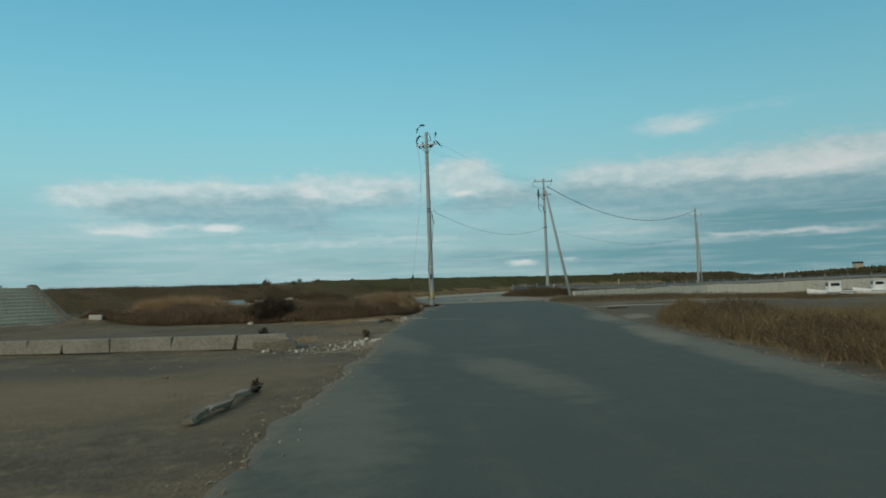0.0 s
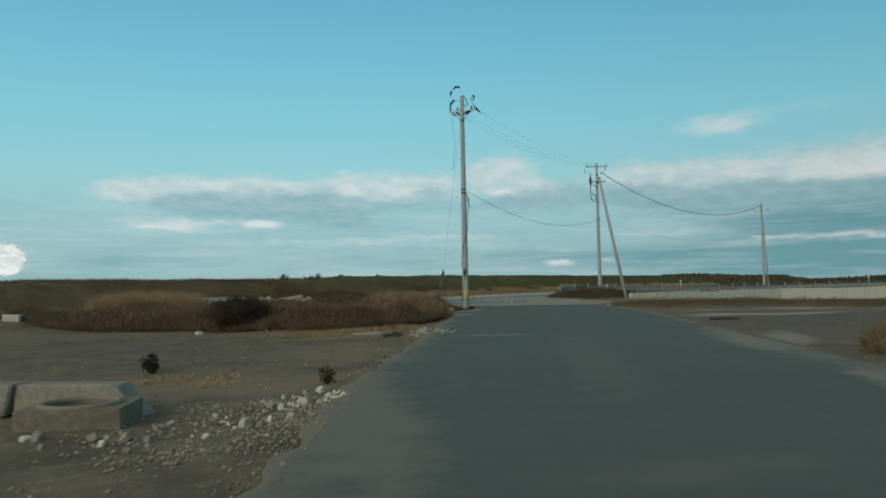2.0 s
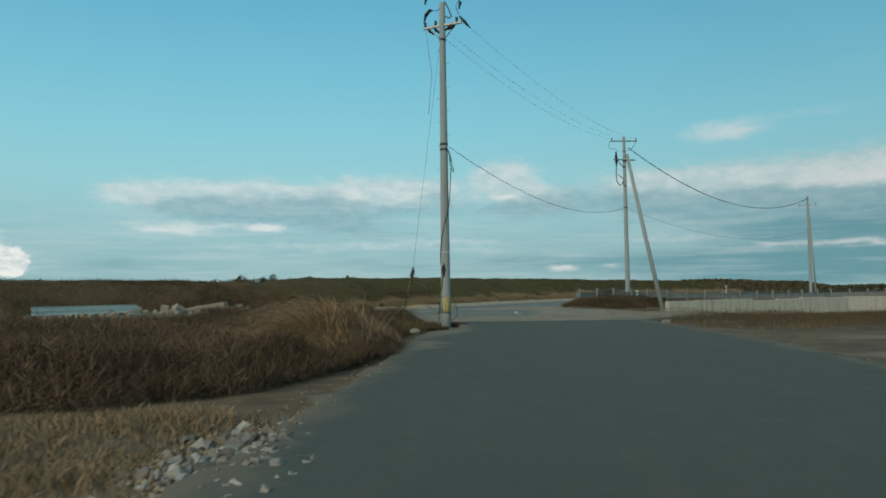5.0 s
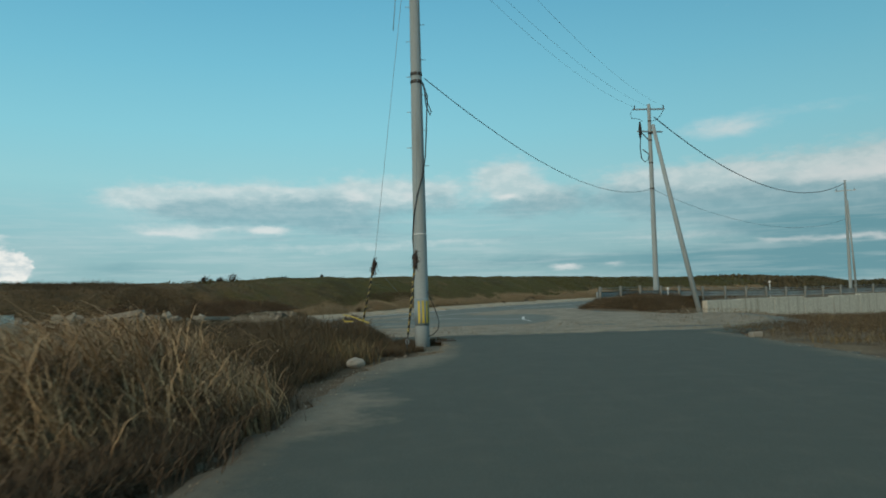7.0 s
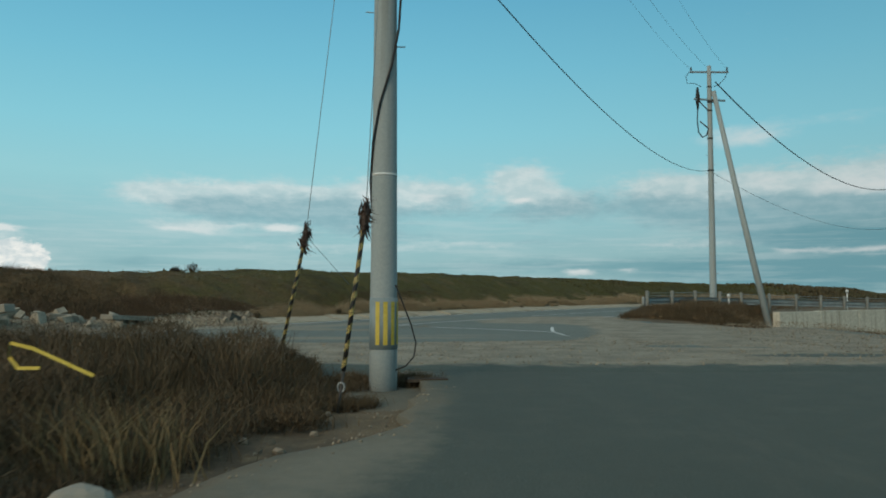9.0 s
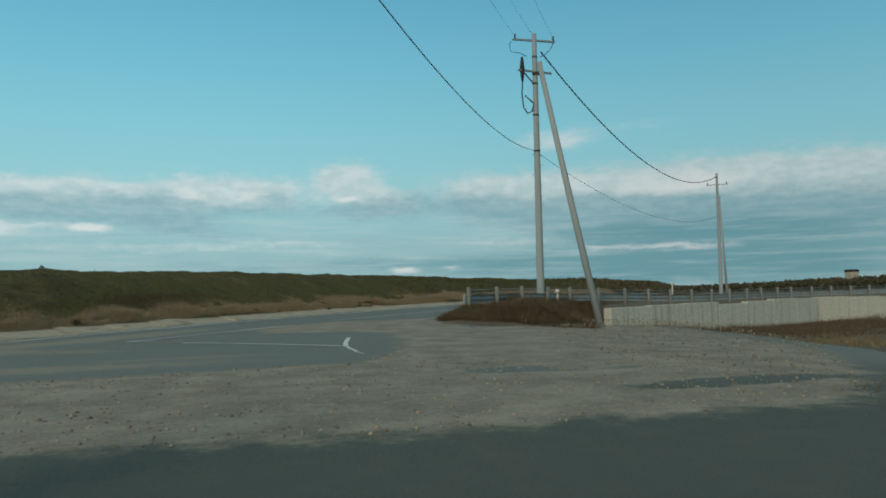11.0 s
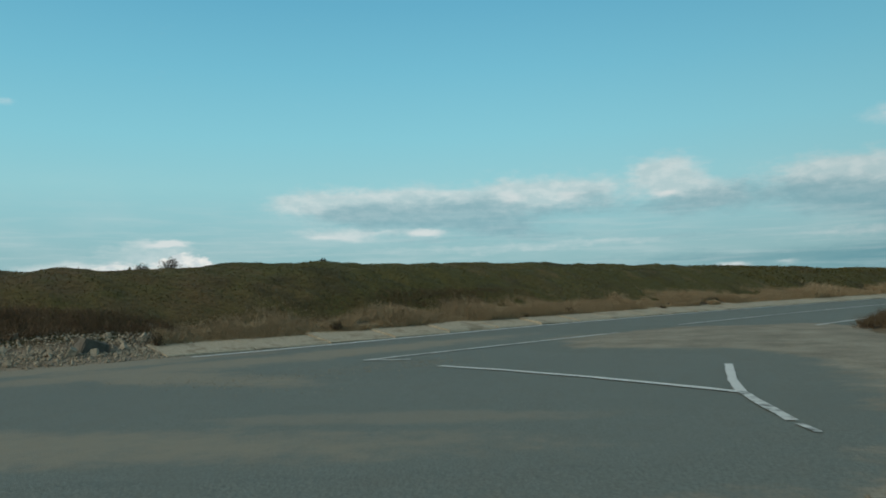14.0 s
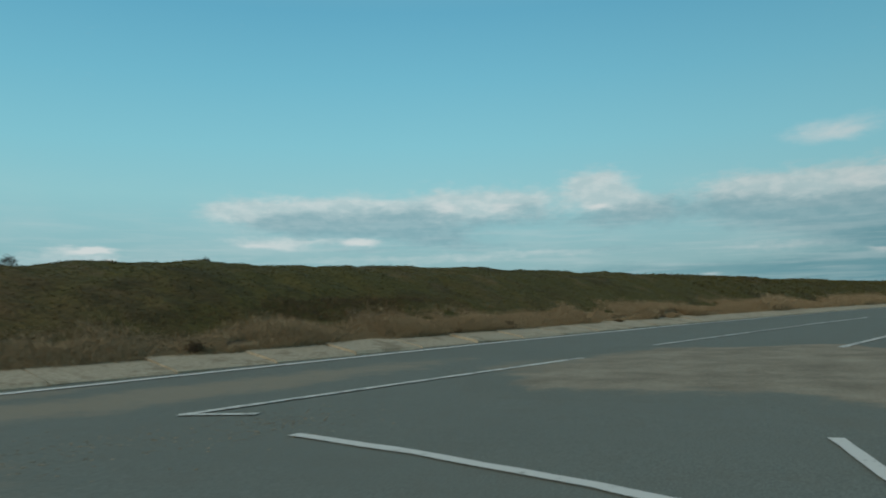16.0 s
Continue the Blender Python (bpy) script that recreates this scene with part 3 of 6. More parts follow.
def blades(pos, height, lean, width, mat):
    """Grass: each blade a bent strip of two pieces. lean: the tip's shift."""
    n = len(pos)
    a = rng.random(n) * 2 * np.pi
    side = np.stack([np.cos(a), np.sin(a), np.zeros(n)], 1) * (width / 2)[:, None]
    bend = np.concatenate([lean, np.zeros((n, 1))], 1)
    mid = pos + bend * 0.32 + np.stack([np.zeros(n), np.zeros(n), height * 0.58], 1)
    tip = pos + bend + np.stack([np.zeros(n), np.zeros(n), height], 1)
    v = np.stack([pos - side, pos + side, mid + side * 0.8, mid - side * 0.8, tip], 1).reshape(-1, 3)
    i = (np.arange(n) * 5)[:, None]
    tris = np.concatenate([i + [0, 1, 2], i + [0, 2, 3], i + [3, 2, 4]])
    return mesh_of("blades", v, tris, None, mat)


def twigs(pos, length, width, mat, up=0.7):
    """Fine dry twigs: slivers that point all ways, mostly up."""
    n = len(pos)
    d = rng.normal(size=(n, 3))
    d[:, 2] = np.abs(d[:, 2]) * 0.8 + up
    d *= (length / np.linalg.norm(d, axis=1))[:, None]
    w = np.cross(d, rng.normal(size=(n, 3)))
    w *= (width / 2 / np.linalg.norm(w, axis=1))[:, None]
    v = np.stack([pos - w, pos + w, pos + d], 1).reshape(-1, 3)
    return mesh_of("twigs", v, np.arange(3 * n).reshape(-1, 3), None, mat)


def leaves(pos, size, mat, upright=0.0, level=1.0):
    """Leaves: small bent diamonds that face all ways, or lie more level."""
    n = len(pos)
    u = rng.normal(size=(n, 3))
    u[:, 2] = u[:, 2] * level + upright
    u /= np.linalg.norm(u, axis=1)[:, None]
    w = np.cross(u, rng.normal(size=(n, 3)))
    w[:, 2] *= level
    w /= np.linalg.norm(w, axis=1)[:, None]
    s = size[:, None]
    v = np.stack([pos, pos + u * s * 0.5 + w * s * 0.28, pos + u * s, pos + u * s * 0.5 - w * s * 0.28], 1).reshape(-1, 3)
    i = (np.arange(n) * 4)[:, None]
    return mesh_of("leaves", v, np.concatenate([i + [0, 1, 2], i + [0, 2, 3]]), None, mat)


# ---- lie of the land ----
RO, RU, RN = np.array((-5.5, 42.0)), np.array((0.559, 0.829)), np.array((0.829, -0.559))
LANE_Y = [-90, -60, -24, -16, -11, 0, 8, 13, 17, 18.3, 19, 22, 24, 25.4]
LANE_L = [-5.6, -4.7, -3.8, -3.3, -3.2, -2.3, -1.75, -1.5, -1.2, -0.6, -0.15, 0.0, -0.4, -1.9]
LANE_R = [1.6, 1.9, 2.3, 3.2, 3.8, 5.2, 6.4, 6.9, 7.1, 7.15, 7.2, 7.3, 7.3, 7.3]
WALL_X, WALL_Y = [15.4, 34.0, 60.0, 130.0], [48.6, 59.5, 66.0, 78.0]


def along(x, y):
    dx, dy = np.asarray(x) - RO[0], np.asarray(y) - RO[1]
    return dx * RU[0] + dy * RU[1], dx * RN[0] + dy * RN[1]


def place(s, q):
    return RO[0] + RU[0] * s + RN[0] * q, RO[1] + RU[1] * s + RN[1] * q


def ease(v, lo, hi):
    v = np.clip((np.asarray(v, float) - lo) / (hi - lo), 0, 1)
    return v * v * (3 - 2 * v)


def rise(s):
    """Height of the main road: level before the junction, then climbing a little."""
    return np.interp(s, [-3, 0, 4, 10, 22, 42, 100], [0, 0.015, 0.06, 0.13, 0.20, 0.24, 0.36])


def waves(x, y):
    """Gentle uneven ground."""
    return (np.sin(x * 0.9 + np.sin(y * 0.7) * 1.3) * np.cos(y * 1.1 - x * 0.4) + 0.6 * np.sin(x * 2.3 + 1.7) * np.sin(y * 2.7 + x)) / 1.6


def setback(s, q):
    """Distance to the bank's foot line: the bank retreats behind the waste ground and returns at the steps."""
    return q + 3.5 * ease(-s, 1, 16) - 11.5 * ease(-s, 35.2, 37)


def slump(x, y):
    """The fall of the ground towards the harbour."""
    return -0.42 * ease(x, 6.5, 15) * ease(y, 22, 42) - 0.33 * ease(x, 15, 22) * ease(y, 20, 40) - 0.5 * ease(x, 14, 30) * (1 - 0.5 * ease(y, 20, 44))


def land(x, y):
    x, y = np.asarray(x, float), np.asarray(y, float)
    s, q = along(x, y)
    q0, q = q, setback(s, q)
    far = np.interp(-q, [0, 0.35, 1.3, 1.7, 3.0, 5.0, 7.0, 12, 60, 200], [-0.05, -0.03, 0.10, 0.32, 0.82, 1.68, 2.06, 2.05, 1.9, 1.6])
    hump = 0.05 * waves(x * 0.23, y * 0.21) * ease(-q, 6, 16)
    dune = far * (1 - 0.10 * (1 - ease(s, 0, 5)) * ease(-q, 3, 6) + 0.035 * np.exp(-((s - 6) / 2.5) ** 2)) + hump + rise(s)
    low = -0.06 + slump(x, y)
    behind_road, q = q, q0
    high = np.minimum(rise(s) - 0.05 + 0.12 * ease(q, 8.5, 9.9) * ease(s, 5, 11), np.where(x > 15.4, 0.30, 9.0))
    yw = np.interp(x, WALL_X, WALL_Y)
    behind = np.where(x > 15.4, (y > yw + 0.7).astype(float), 1 - ease(q, 11.0, 14.2))
    near = high * behind + low * (1 - behind)
    near = np.where(s > 2, near, low)
    z = np.where(behind_road < 0, dune, np.where(q < 0, low, near))
    inlane = (x > np.interp(y, LANE_Y, LANE_L) - 0.6) & (x < np.interp(y, LANE_Y, LANE_R) + 0.6) & (y < 27)
    paved = inlane | ((q > -0.4) & (q < 16) & (y > 22))
    z = z + np.where(paved | (behind_road < 0), 0.0, 0.05 * waves(x, y) - 0.01)
    # low mound of broken concrete beside the main road
    z = z + (np.interp(s, [-26, -17, -9, -6, -2.6, -0.6], [0, 0.4, 0.42, 0.2, 0.15, 0]) + 0.10 * waves(x * 0.8, y * 0.8) * ease(s, -26, -17) * (1 - ease(s, -3, -0.6))) * np.exp(-((q + 1.35) / 1.05) ** 2)
    z = z + 0.42 * np.exp(-((x + 17.4) / 2.0) ** 2 - ((y - 6.4) / 1.5) ** 2)
    # the pole stands in a shallow hollow
    return z - 0.12 * np.exp(-(((x + 0.9) / 1.5) ** 2 + ((y - 21.8) / 1.25) ** 2) ** 2)


def knots(x, y, step, seed):
    """Smooth random bumps, 0 to 1, about a step across."""
    t = np.random.default_rng(seed).random((64, 64))
    u, v = np.asarray(x) / step, np.asarray(y) / step
    i, j = np.floor(u).astype(int), np.floor(v).astype(int)
    f, g = u - i, v - j
    f, g = f * f * (3 - 2 * f), g * g * (3 - 2 * g)
    at = lambda a, b: t[a % 64, b % 64]
    return (at(i, j) * (1 - f) + at(i + 1, j) * f) * (1 - g) + (at(i, j + 1) * (1 - f) + at(i + 1, j + 1) * f) * g


def spread(lo, mid0, mid1, hi, step, grow=1.16):
    """Grid lines: even between mid0 and mid1, ever wider outside."""
    v = list(np.arange(mid0, mid1 + 1e-6, step))
    g, p = step, v[-1]
    while p < hi:
        g *= grow
        p += g
        v.append(p)
    g, p = step, v[0]
    while p > lo:
        g *= grow
        p -= g
        v.insert(0, p)
    return np.array(v)


gx, gy = spread(-2600, -30, 46, 2600, 0.55), spread(-600, -36, 84, 3200, 0.55)
X, Y = np.meshgrid(gx, gy)
nx, ny = len(gx), len(gy)
idx = (np.arange(ny - 1)[:, None] * nx + np.arange(nx - 1)[None, :]).ravel()
quads = np.stack([idx, idx + 1, idx + nx + 1, idx + nx], 1)
Zg = land(X, Y)
ground = tagged(new("ground", mesh_of("ground", np.stack([X, Y, Zg], -1).reshape(-1, 3), None, quads, "ground", True)), "bare trampled dirt and thin dry turf on flat coastal land", "ground", kind="structure")
# the bank beyond the main road carries its own soil
ground.data.materials.append(M["dune_soil"])
cs, cq = along(*(np.array([X, Y]).reshape(2, -1)[:, quads].mean(-1)))
ground.data.polygons.foreach_set("material_index", (setback(cs, cq) < -1.8).astype(np.int32))


def sheet(name, mat, left, right, heights, label, category, edge=0.07):
    """A strip of paving between two rows of points, with broken edges and a little thickness."""
    left, right = np.array(left, float), np.array(right, float)
    n, m = len(left), 15
    f = np.array([0, 0.02, 0.05, 0.09, 0.14, 0.22, 0.35, 0.5, 0.65, 0.78, 0.86, 0.91, 0.95, 0.98, 1])
    xy = left[:, None, :] * (1 - f)[None, :, None] + right[:, None, :] * f[None, :, None]
    jit = rng.normal(size=(n, 2)) * edge
    d = (right - left) / np.linalg.norm(right - left, axis=1)[:, None]
    xy[:, 0] += d * jit[:, :1]
    xy[:, -1] += d * jit[:, 1:]
    z = np.repeat(np.asarray(heights, float)[:, None], m, 1)
    top = np.concatenate([xy, z[..., None]], -1)
    low = top[:, [0, -1]].copy()
    low[..., 2] -= 0.1
    v = np.concatenate([top.reshape(-1, 3), low.reshape(-1, 3)])
    q = []
    for i in range(n - 1):
        for k in range(m - 1):
            a = i * m + k
            q.append((a, a + 1, a + m + 1, a + m))
        b = n * m + 2 * i
        q.append((i * m, i * m + m, b + 2, b))
        q.append((i * m + m - 1, b + 1, b + 3, i * m + 2 * m - 1))
    me = mesh_of(name, v, None, q, mat)
    gap = np.minimum(f, 1 - f)[None, :] * np.linalg.norm(right - left, axis=1)[:, None]
    me.attributes.new("inward", "FLOAT", "POINT").data.foreach_set("value", np.concatenate([gap.ravel(), np.zeros(2 * n)]).astype(np.float32))
    return tagged(new(name, me), label, category, kind="structure")


ys = np.concatenate([np.arange(-90, -30, 2.0), np.arange(-30, 25.3, 0.35)])
sheet("road", "asphalt", np.stack([np.interp(ys, LANE_Y, LANE_L), ys], 1), np.stack([np.interp(ys, LANE_Y, LANE_R), ys], 1), np.zeros(len(ys)), "worn grey asphalt lane with drifts of sand", "road")
ss = np.concatenate([np.arange(-24, 70, 0.5), np.arange(70, 420, 5.0)])
qr = np.interp(ss, [-24, -17, -9, -3, 4, 10, 13, 500], [8.3, 9.0, 14.0, 15.0, 13.0, 9.6, 8.4, 8.4])
sheet("main_road", "asphalt_main", np.stack(place(ss, -0.30 + 0 * ss), 1), np.stack(place(ss, qr), 1), rise(ss) + 0.004, "grey asphalt road with faded white lines", "road")

def inside(poly, xy):
    poly = np.array(poly, float)
    ok = np.zeros(len(xy), bool)
    for (x0, y0), (x1, y1) in zip(poly, np.roll(poly, -1, 0)):
        cross = (y0 > xy[:, 1]) != (y1 > xy[:, 1])
        with np.errstate(divide="ignore", invalid="ignore"):
            xi = (x1 - x0) * (xy[:, 1] - y0) / (y1 - y0) + x0
        ok ^= cross & (xy[:, 0] < xi)
    return ok


def edge_distance(poly, xy):
    """Distance from each place to an outline."""
    poly, best = np.array(poly, float), np.full(len(xy), 1e9)
    for a, b in zip(poly, np.roll(poly, -1, 0)):
        d = b - a
        t = np.clip(((xy - a) @ d) / (d @ d), 0, 1)
        best = np.minimum(best, np.linalg.norm(xy - a - t[:, None] * d, axis=1))
    return best


APRON = [(-9.0, 26.0), (-4.0, 25.3), (-1.9, 24.9), (1.5, 24.7), (7.3, 25.0), (9.2, 27.0), (12.5, 32.0), (15.0, 40.0), (15.6, 45.0), (9.4, 47.6), (7.4, 48.1), (5.6, 47.5), (3.8, 47.7), (2.6, 46.0), (1.2, 43.2), (1.5, 41.4), (4.2, 40.6), (4.9, 38.6), (4.7, 36.0), (4.2, 33.6), (3.2, 31.4), (-0.3, 30.5), (-2.5, 30.1), (-6.5, 31.0), (-11.0, 31.0)]


APRON_STEP = 0.22
ax, ay = np.meshgrid(np.arange(-13, 18, APRON_STEP), np.arange(23.2, 50, APRON_STEP))
axy = np.stack([ax.ravel(), ay.ravel()], 1)
deep = np.where(inside(APRON, axy), 1, -1) * edge_distance(APRON, axy)
cols = ax.shape[1]
cell = (np.arange(ax.shape[0] - 1)[:, None] * cols + np.arange(cols - 1)[None, :]).ravel()
cell = np.stack([cell, cell + 1, cell + cols + 1, cell + cols], 1)
cell = cell[(deep[cell] > -1.3).all(1)]
used, flatcell = np.unique(cell, return_inverse=True)
az_ = -0.082 + 0.088 * ease(deep[used], -1.3, -0.95) + slump(axy[used, 0], axy[used, 1]) + rise(along(axy[used, 0], axy[used, 1])[0]) + 0.016 * ease(deep[used], -0.6, 0.6) + 0.008 * waves(axy[used, 0] * 1.7, axy[used, 1] * 1.9) * ease(deep[used], 0, 1.5)
me = mesh_of("gravel_apron", np.concatenate([axy[used], az_[:, None]], 1), None, flatcell.reshape(-1, 4), "apron", True)
me.attributes.new("cover", "FLOAT", "POINT").data.foreach_set("value", ease(deep[used], -1.2, 1.2).astype(np.float32))
tagged(new("gravel_apron", me), "pale crushed gravel thinning out over the road junction", "gravel", kind="structure")


def line_mark(pts, width, label="faded white painted road line", z=0.016, mat="road_paint"):
    vs, qs = [], []
    pts = [np.array(p, float) for p in pts]
    dense = []
    for a, b in zip(pts, pts[1:]):
        k = max(2, int(np.linalg.norm(b - a) / 0.25))
        dense += [a + (b - a) * i / k for i in range(k)]
    dense.append(pts[-1])
    for i, p in enumerate(dense):
        d = dense[min(i + 1, len(dense) - 1)] - dense[max(i - 1, 0)]
        nrm = np.array((-d[1], d[0])) / np.linalg.norm(d)
        h = rise(along(p[0], p[1])[0]) + z
        wl, wr = width / 2 * (1 + rng.normal() * 0.10), width / 2 * (1 + rng.normal() * 0.10)
        vs += [(*(p - nrm * wr), h), (*(p + nrm * wl), h)]
        if i:
            qs.append((2 * i - 2, 2 * i, 2 * i + 1, 2 * i - 1))
    return tagged(new("road_marking", mesh_of("road_marking", vs, None, qs, mat)), label, "road marking", kind="structure")


line_mark([place(s, 0.2 - 0.004 * max(s, 0)) for s in (-1.15, 10, 30)], 0.21, "white painted edge line beside the kerb", 0.016, "edge_paint")
line_mark([place(s, 0.12) for s in (30, 60, 100, 160)], 0.19, "white painted edge line beside the kerb")
line_mark([place(0.0, 4.2), place(4, 4.3), place(7.4, 4.42)], 0.14)
line_mark([place(0.0, 4.18), place(0.45, 4.85)], 0.13)
for a, b in ((10.8, 30.0), (36.0, 56.0), (62.0, 82.0), (90.0, 120.0)):
    line_mark([place(a, 4.15), place(b, 4.15)], 0.14)
for a, b in ((9.8, 17.0), (24.0, 50.0), (56.0, 90.0)):
    line_mark([place(a, 7.6), place(b, 7.6)], 0.15)
line_mark([(-0.48, 38.50), (0.66, 37.72), (1.82, 36.78), (2.74, 35.92), (3.30, 35.36)], 0.13, "worn white stop line across the junction", 0.016, "edge_paint")
line_mark([(3.61, 38.15), (3.50, 37.3), (3.38, 36.4), (3.31, 35.42)], 0.11, "worn white hooked road mark", 0.016, "edge_paint")
line_mark([(3.31, 35.42), (3.33, 34.6), (3.39, 33.65)], 0.10, "worn white hooked road mark")
line_mark([(3.40, 33.5), (3.45, 33.15)], 0.06, "worn white hooked road mark")


# ---- sea-wall side: kerb, rail, retaining wall ----
def build_kerb():
    kerb = tagged(new("kerb"), "pale worn concrete kerb strip with sand on it", "kerb", kind="structure")
    s, k = -1.4, 0
    while s < 110:
        ln = 2.0 if s < 60 else 6.0
        x0, y0 = place(s + ln / 2, -0.76)
        h = 0.10 + 0.004 * rng.normal() - (0.015 if k % 7 == 5 else 0.0)
        bm = bmesh.new()
        prof = [(-0.75, -0.15), (0.38, -0.15), (0.38, 0.02), (0.30, h * 0.6), (-0.75, h + 0.14)]
        rows = []
        for e in (-ln / 2 + 0.008, ln / 2 - 0.008 - abs(rng.normal()) * 0.03):
            rows.append([bm.verts.new((a + rng.normal() * 0.012, e, b + rng.normal() * 0.006)) for a, b in prof])
        for i in range(5):
            bm.faces.new((rows[0][i], rows[0][(i + 1) % 5], rows[1][(i + 1) % 5], rows[1][i]))
        bm.faces.new(rows[0]), bm.faces.new(rows[1][::-1])
        bmesh.ops.recalc_face_normals(bm, faces=bm.faces)
        ob = part("kerb_stone", from_bm("kerb_stone", bm, "kerb_sand"), kerb)
        ob.matrix_world = pose(x0, y0, float(rise(s)) + 0.004, 0, 0, -34)
        s += ln
        k += 1


RAIL = [(8.6, 45.4), (11.4, 48.0), (14.6, 50.7), (18.2, 52.6), (34.2, 61.6), (60.0, 68.6), (112.0, 80.0)]


def rail_points(step, far_step):
    """Places along the rail, with the height of the post tops."""
    p, out, left = [Vector((*q, 0)) for q in RAIL], [], 0.0
    for a, b in zip(p, p[1:]):
        ln, d = (b - a).length, left
        while d < ln:
            c = a.lerp(b, d / ln)
            out.append((c.x, c.y, float(np.interp(c.x, [8.6, 11.5, 18, 24, 40, 60, 112], [1.33, 1.36, 1.20, 1.06, 1.12, 1.25, 1.5]))))
            d += step if c.x < 40 else far_step
        left = d - ln
    return out


def build_rail():
    rail = empty("guardrail", *RAIL[0], 0.3, "galvanised steel guardrail with posts above a corrugated beam", "guardrail")
    inv = rail.matrix_world.inverted()

    def add(name, me, label=""):
        ob = part(name, me, rail, label)
        ob.matrix_parent_inverse = inv
        return ob
    pts = rail_points(2.0, 4.0)
    for i, (x, y, z) in enumerate(pts):
        lean = 0.02 * rng.normal() if i < 12 else 0.07 * rng.normal()
        add("post", tube("rail_post", [(x, y, z - 1.25), (x + lean, y, z)], 0.08, 8))
    prof = [(0.0, -0.16), (0.06, -0.11), (0.06, -0.04), (0.0, 0.0), (0.06, 0.04), (0.06, 0.11), (0.0, 0.16)]
    for (x0, y0, z0), (x1, y1, z1) in zip(pts, pts[1:]):
        d = Vector((x1 - x0, y1 - y0, 0)).normalized()
        out = Vector((-d.y, d.x, 0))
        vs, qs = [], []
        for x, y, z, e in ((x0, y0, z0, -0.04), (x1, y1, z1, 0.04)):
            for back in (0.0, 0.005):
                for o, h in prof:
                    p = Vector((x, y, 0)) + d * e + out * (0.075 + o + back)
                    vs.append((p.x, p.y, z - 0.45 + h))
        n = len(prof)
        for k in range(n - 1):
            qs.append((k, k + 1, 2 * n + k + 1, 2 * n + k))
            qs.append((n + k + 1, n + k, 3 * n + k, 3 * n + k + 1))
        add("beam", mesh_of("beam", vs, None, qs, "rail"), "corrugated beam")
    for h in (0.10, 0.22):
        add("cable", tube("wire", [(x, y + 0.08, z - h) for x, y, z in pts], 0.011, 5))
    add("end_shoe", box("rail", (0.35, 0.10, 0.42), (8.5, 45.42, 0.85), 0.03, Matrix.Rotation(radians(45), 4, "Z")), "rounded end plate")


def build_wall():
    wall = tagged(new("retaining_wall"), "long stained concrete retaining wall holding up the road", "wall", kind="structure")
    p = [Vector((x, y, 0)) for x, y in zip(WALL_X, WALL_Y)]
    k = 0
    for a, b in zip(p, p[1:]):
        n = max(1, round((b - a).length / 3.0))
        d = (b - a) / n
        ang = math.degrees(math.atan2(d.y, d.x))
        for i in range(n):
            c = a + d * (i + 0.5)
            top = float(np.interp(c.x, [15, 32, 45, 60, 130], [0.38, 0.37, 0.43, 0.47, 0.6])) + 0.035 * rng.normal()
            me = box("wall_concrete", (d.length - 0.02, 0.38, top + 1.25), (0, 0, (top - 1.25) / 2), 0.015)
            ob = part("wall_panel", me, wall)
            ob.matrix_world = pose(c.x, c.y, 0, 0, 0, ang)
            k += 1


build_kerb(), build_rail(), build_wall()


# ---- utility poles ----
def arm(pole, z, length, turn, r=0.045, off=0.0):
    c, s = math.cos(radians(turn)), math.sin(radians(turn))
    me = box("dark_steel" if r < 0.04 else "steel", (length, 0.085, 0.085), (0, 0, 0), 0.01, Matrix.Rotation(radians(turn), 4, "Z"))
    ob = part("crossarm", me, pole, "steel crossarm")
    ob.location = (off * c, off * s, z)
    return ob


def insulator(mat="white_gloss", r=0.05, h=0.16):
    zs = np.linspace(0, h, 9)
    return tube(mat, [(0, 0, z) for z in zs], [r * (0.55 if i % 2 else 1.0) for i in range(9)], 9)


def rungs(pole, z0, z1, r0, r1, top, turn=0.0):
    z, side = z0, 1
    while z < z1:
        r = r0 + (r1 - r0) * z / top
        c, s = math.cos(radians(turn)) * side, math.sin(radians(turn)) * side
        part("step_bolt", tube("steel", [(c * r * 0.8, s * r * 0.8, z), (c * (r + 0.11), s * (r + 0.11), z + 0.005)], 0.008, 6), pole)
        z, side = z + 0.45, -side


def shaft(top, r0, r1, base=-0.4):
    zs = np.linspace(base, top, 14)
    return tube("pole", [(0, 0, z) for z in zs] + [(0, 0, top + 0.03)], [r0 + (r1 - r0) * max(z, 0) / top for z in zs] + [r1 * 0.6], 24)


P1, P2, P3 = (-0.55, 22.45), (13.0, 50.1), (43.0, 84.0)

pole = empty("utility_pole", *P1, 0, "tall grey concrete utility pole with yellow stripes near its foot", "utility pole", "utility poles")
part("shaft", shaft(12.1, 0.182, 0.105), pole)
arm(pole, 11.25, 1.6, -26)
c, s_ = math.cos(radians(-26)), math.sin(radians(-26))
for o in (-0.72, -0.28, 0.6):
    ob = part("insulator", insulator("black", 0.055, 0.18), pole, "dark ribbed insulator")
    ob.location = (o * c, o * s_, 11.29)
for o, side in ((-0.62, 1), (-0.36, 1), (0.36, -1), (0.52, -1)):
    ob = part("shackle", tube("black", [(0, 0, 0), (0.09 * side, 0.02, -0.07), (0.24 * side, 0.04, -0.19)], [0.03, 0.065, 0.02], 7), pole, "black shackle insulator under the arm")
    ob.location = (o * c, o * s_, 11.2)
for side in (-1, 1):
    part("brace", tube("steel", [(0.5 * side, -0.22 * side, 11.2), (0.09 * side, -0.02 * side, 10.75)], 0.018, 6), pole)
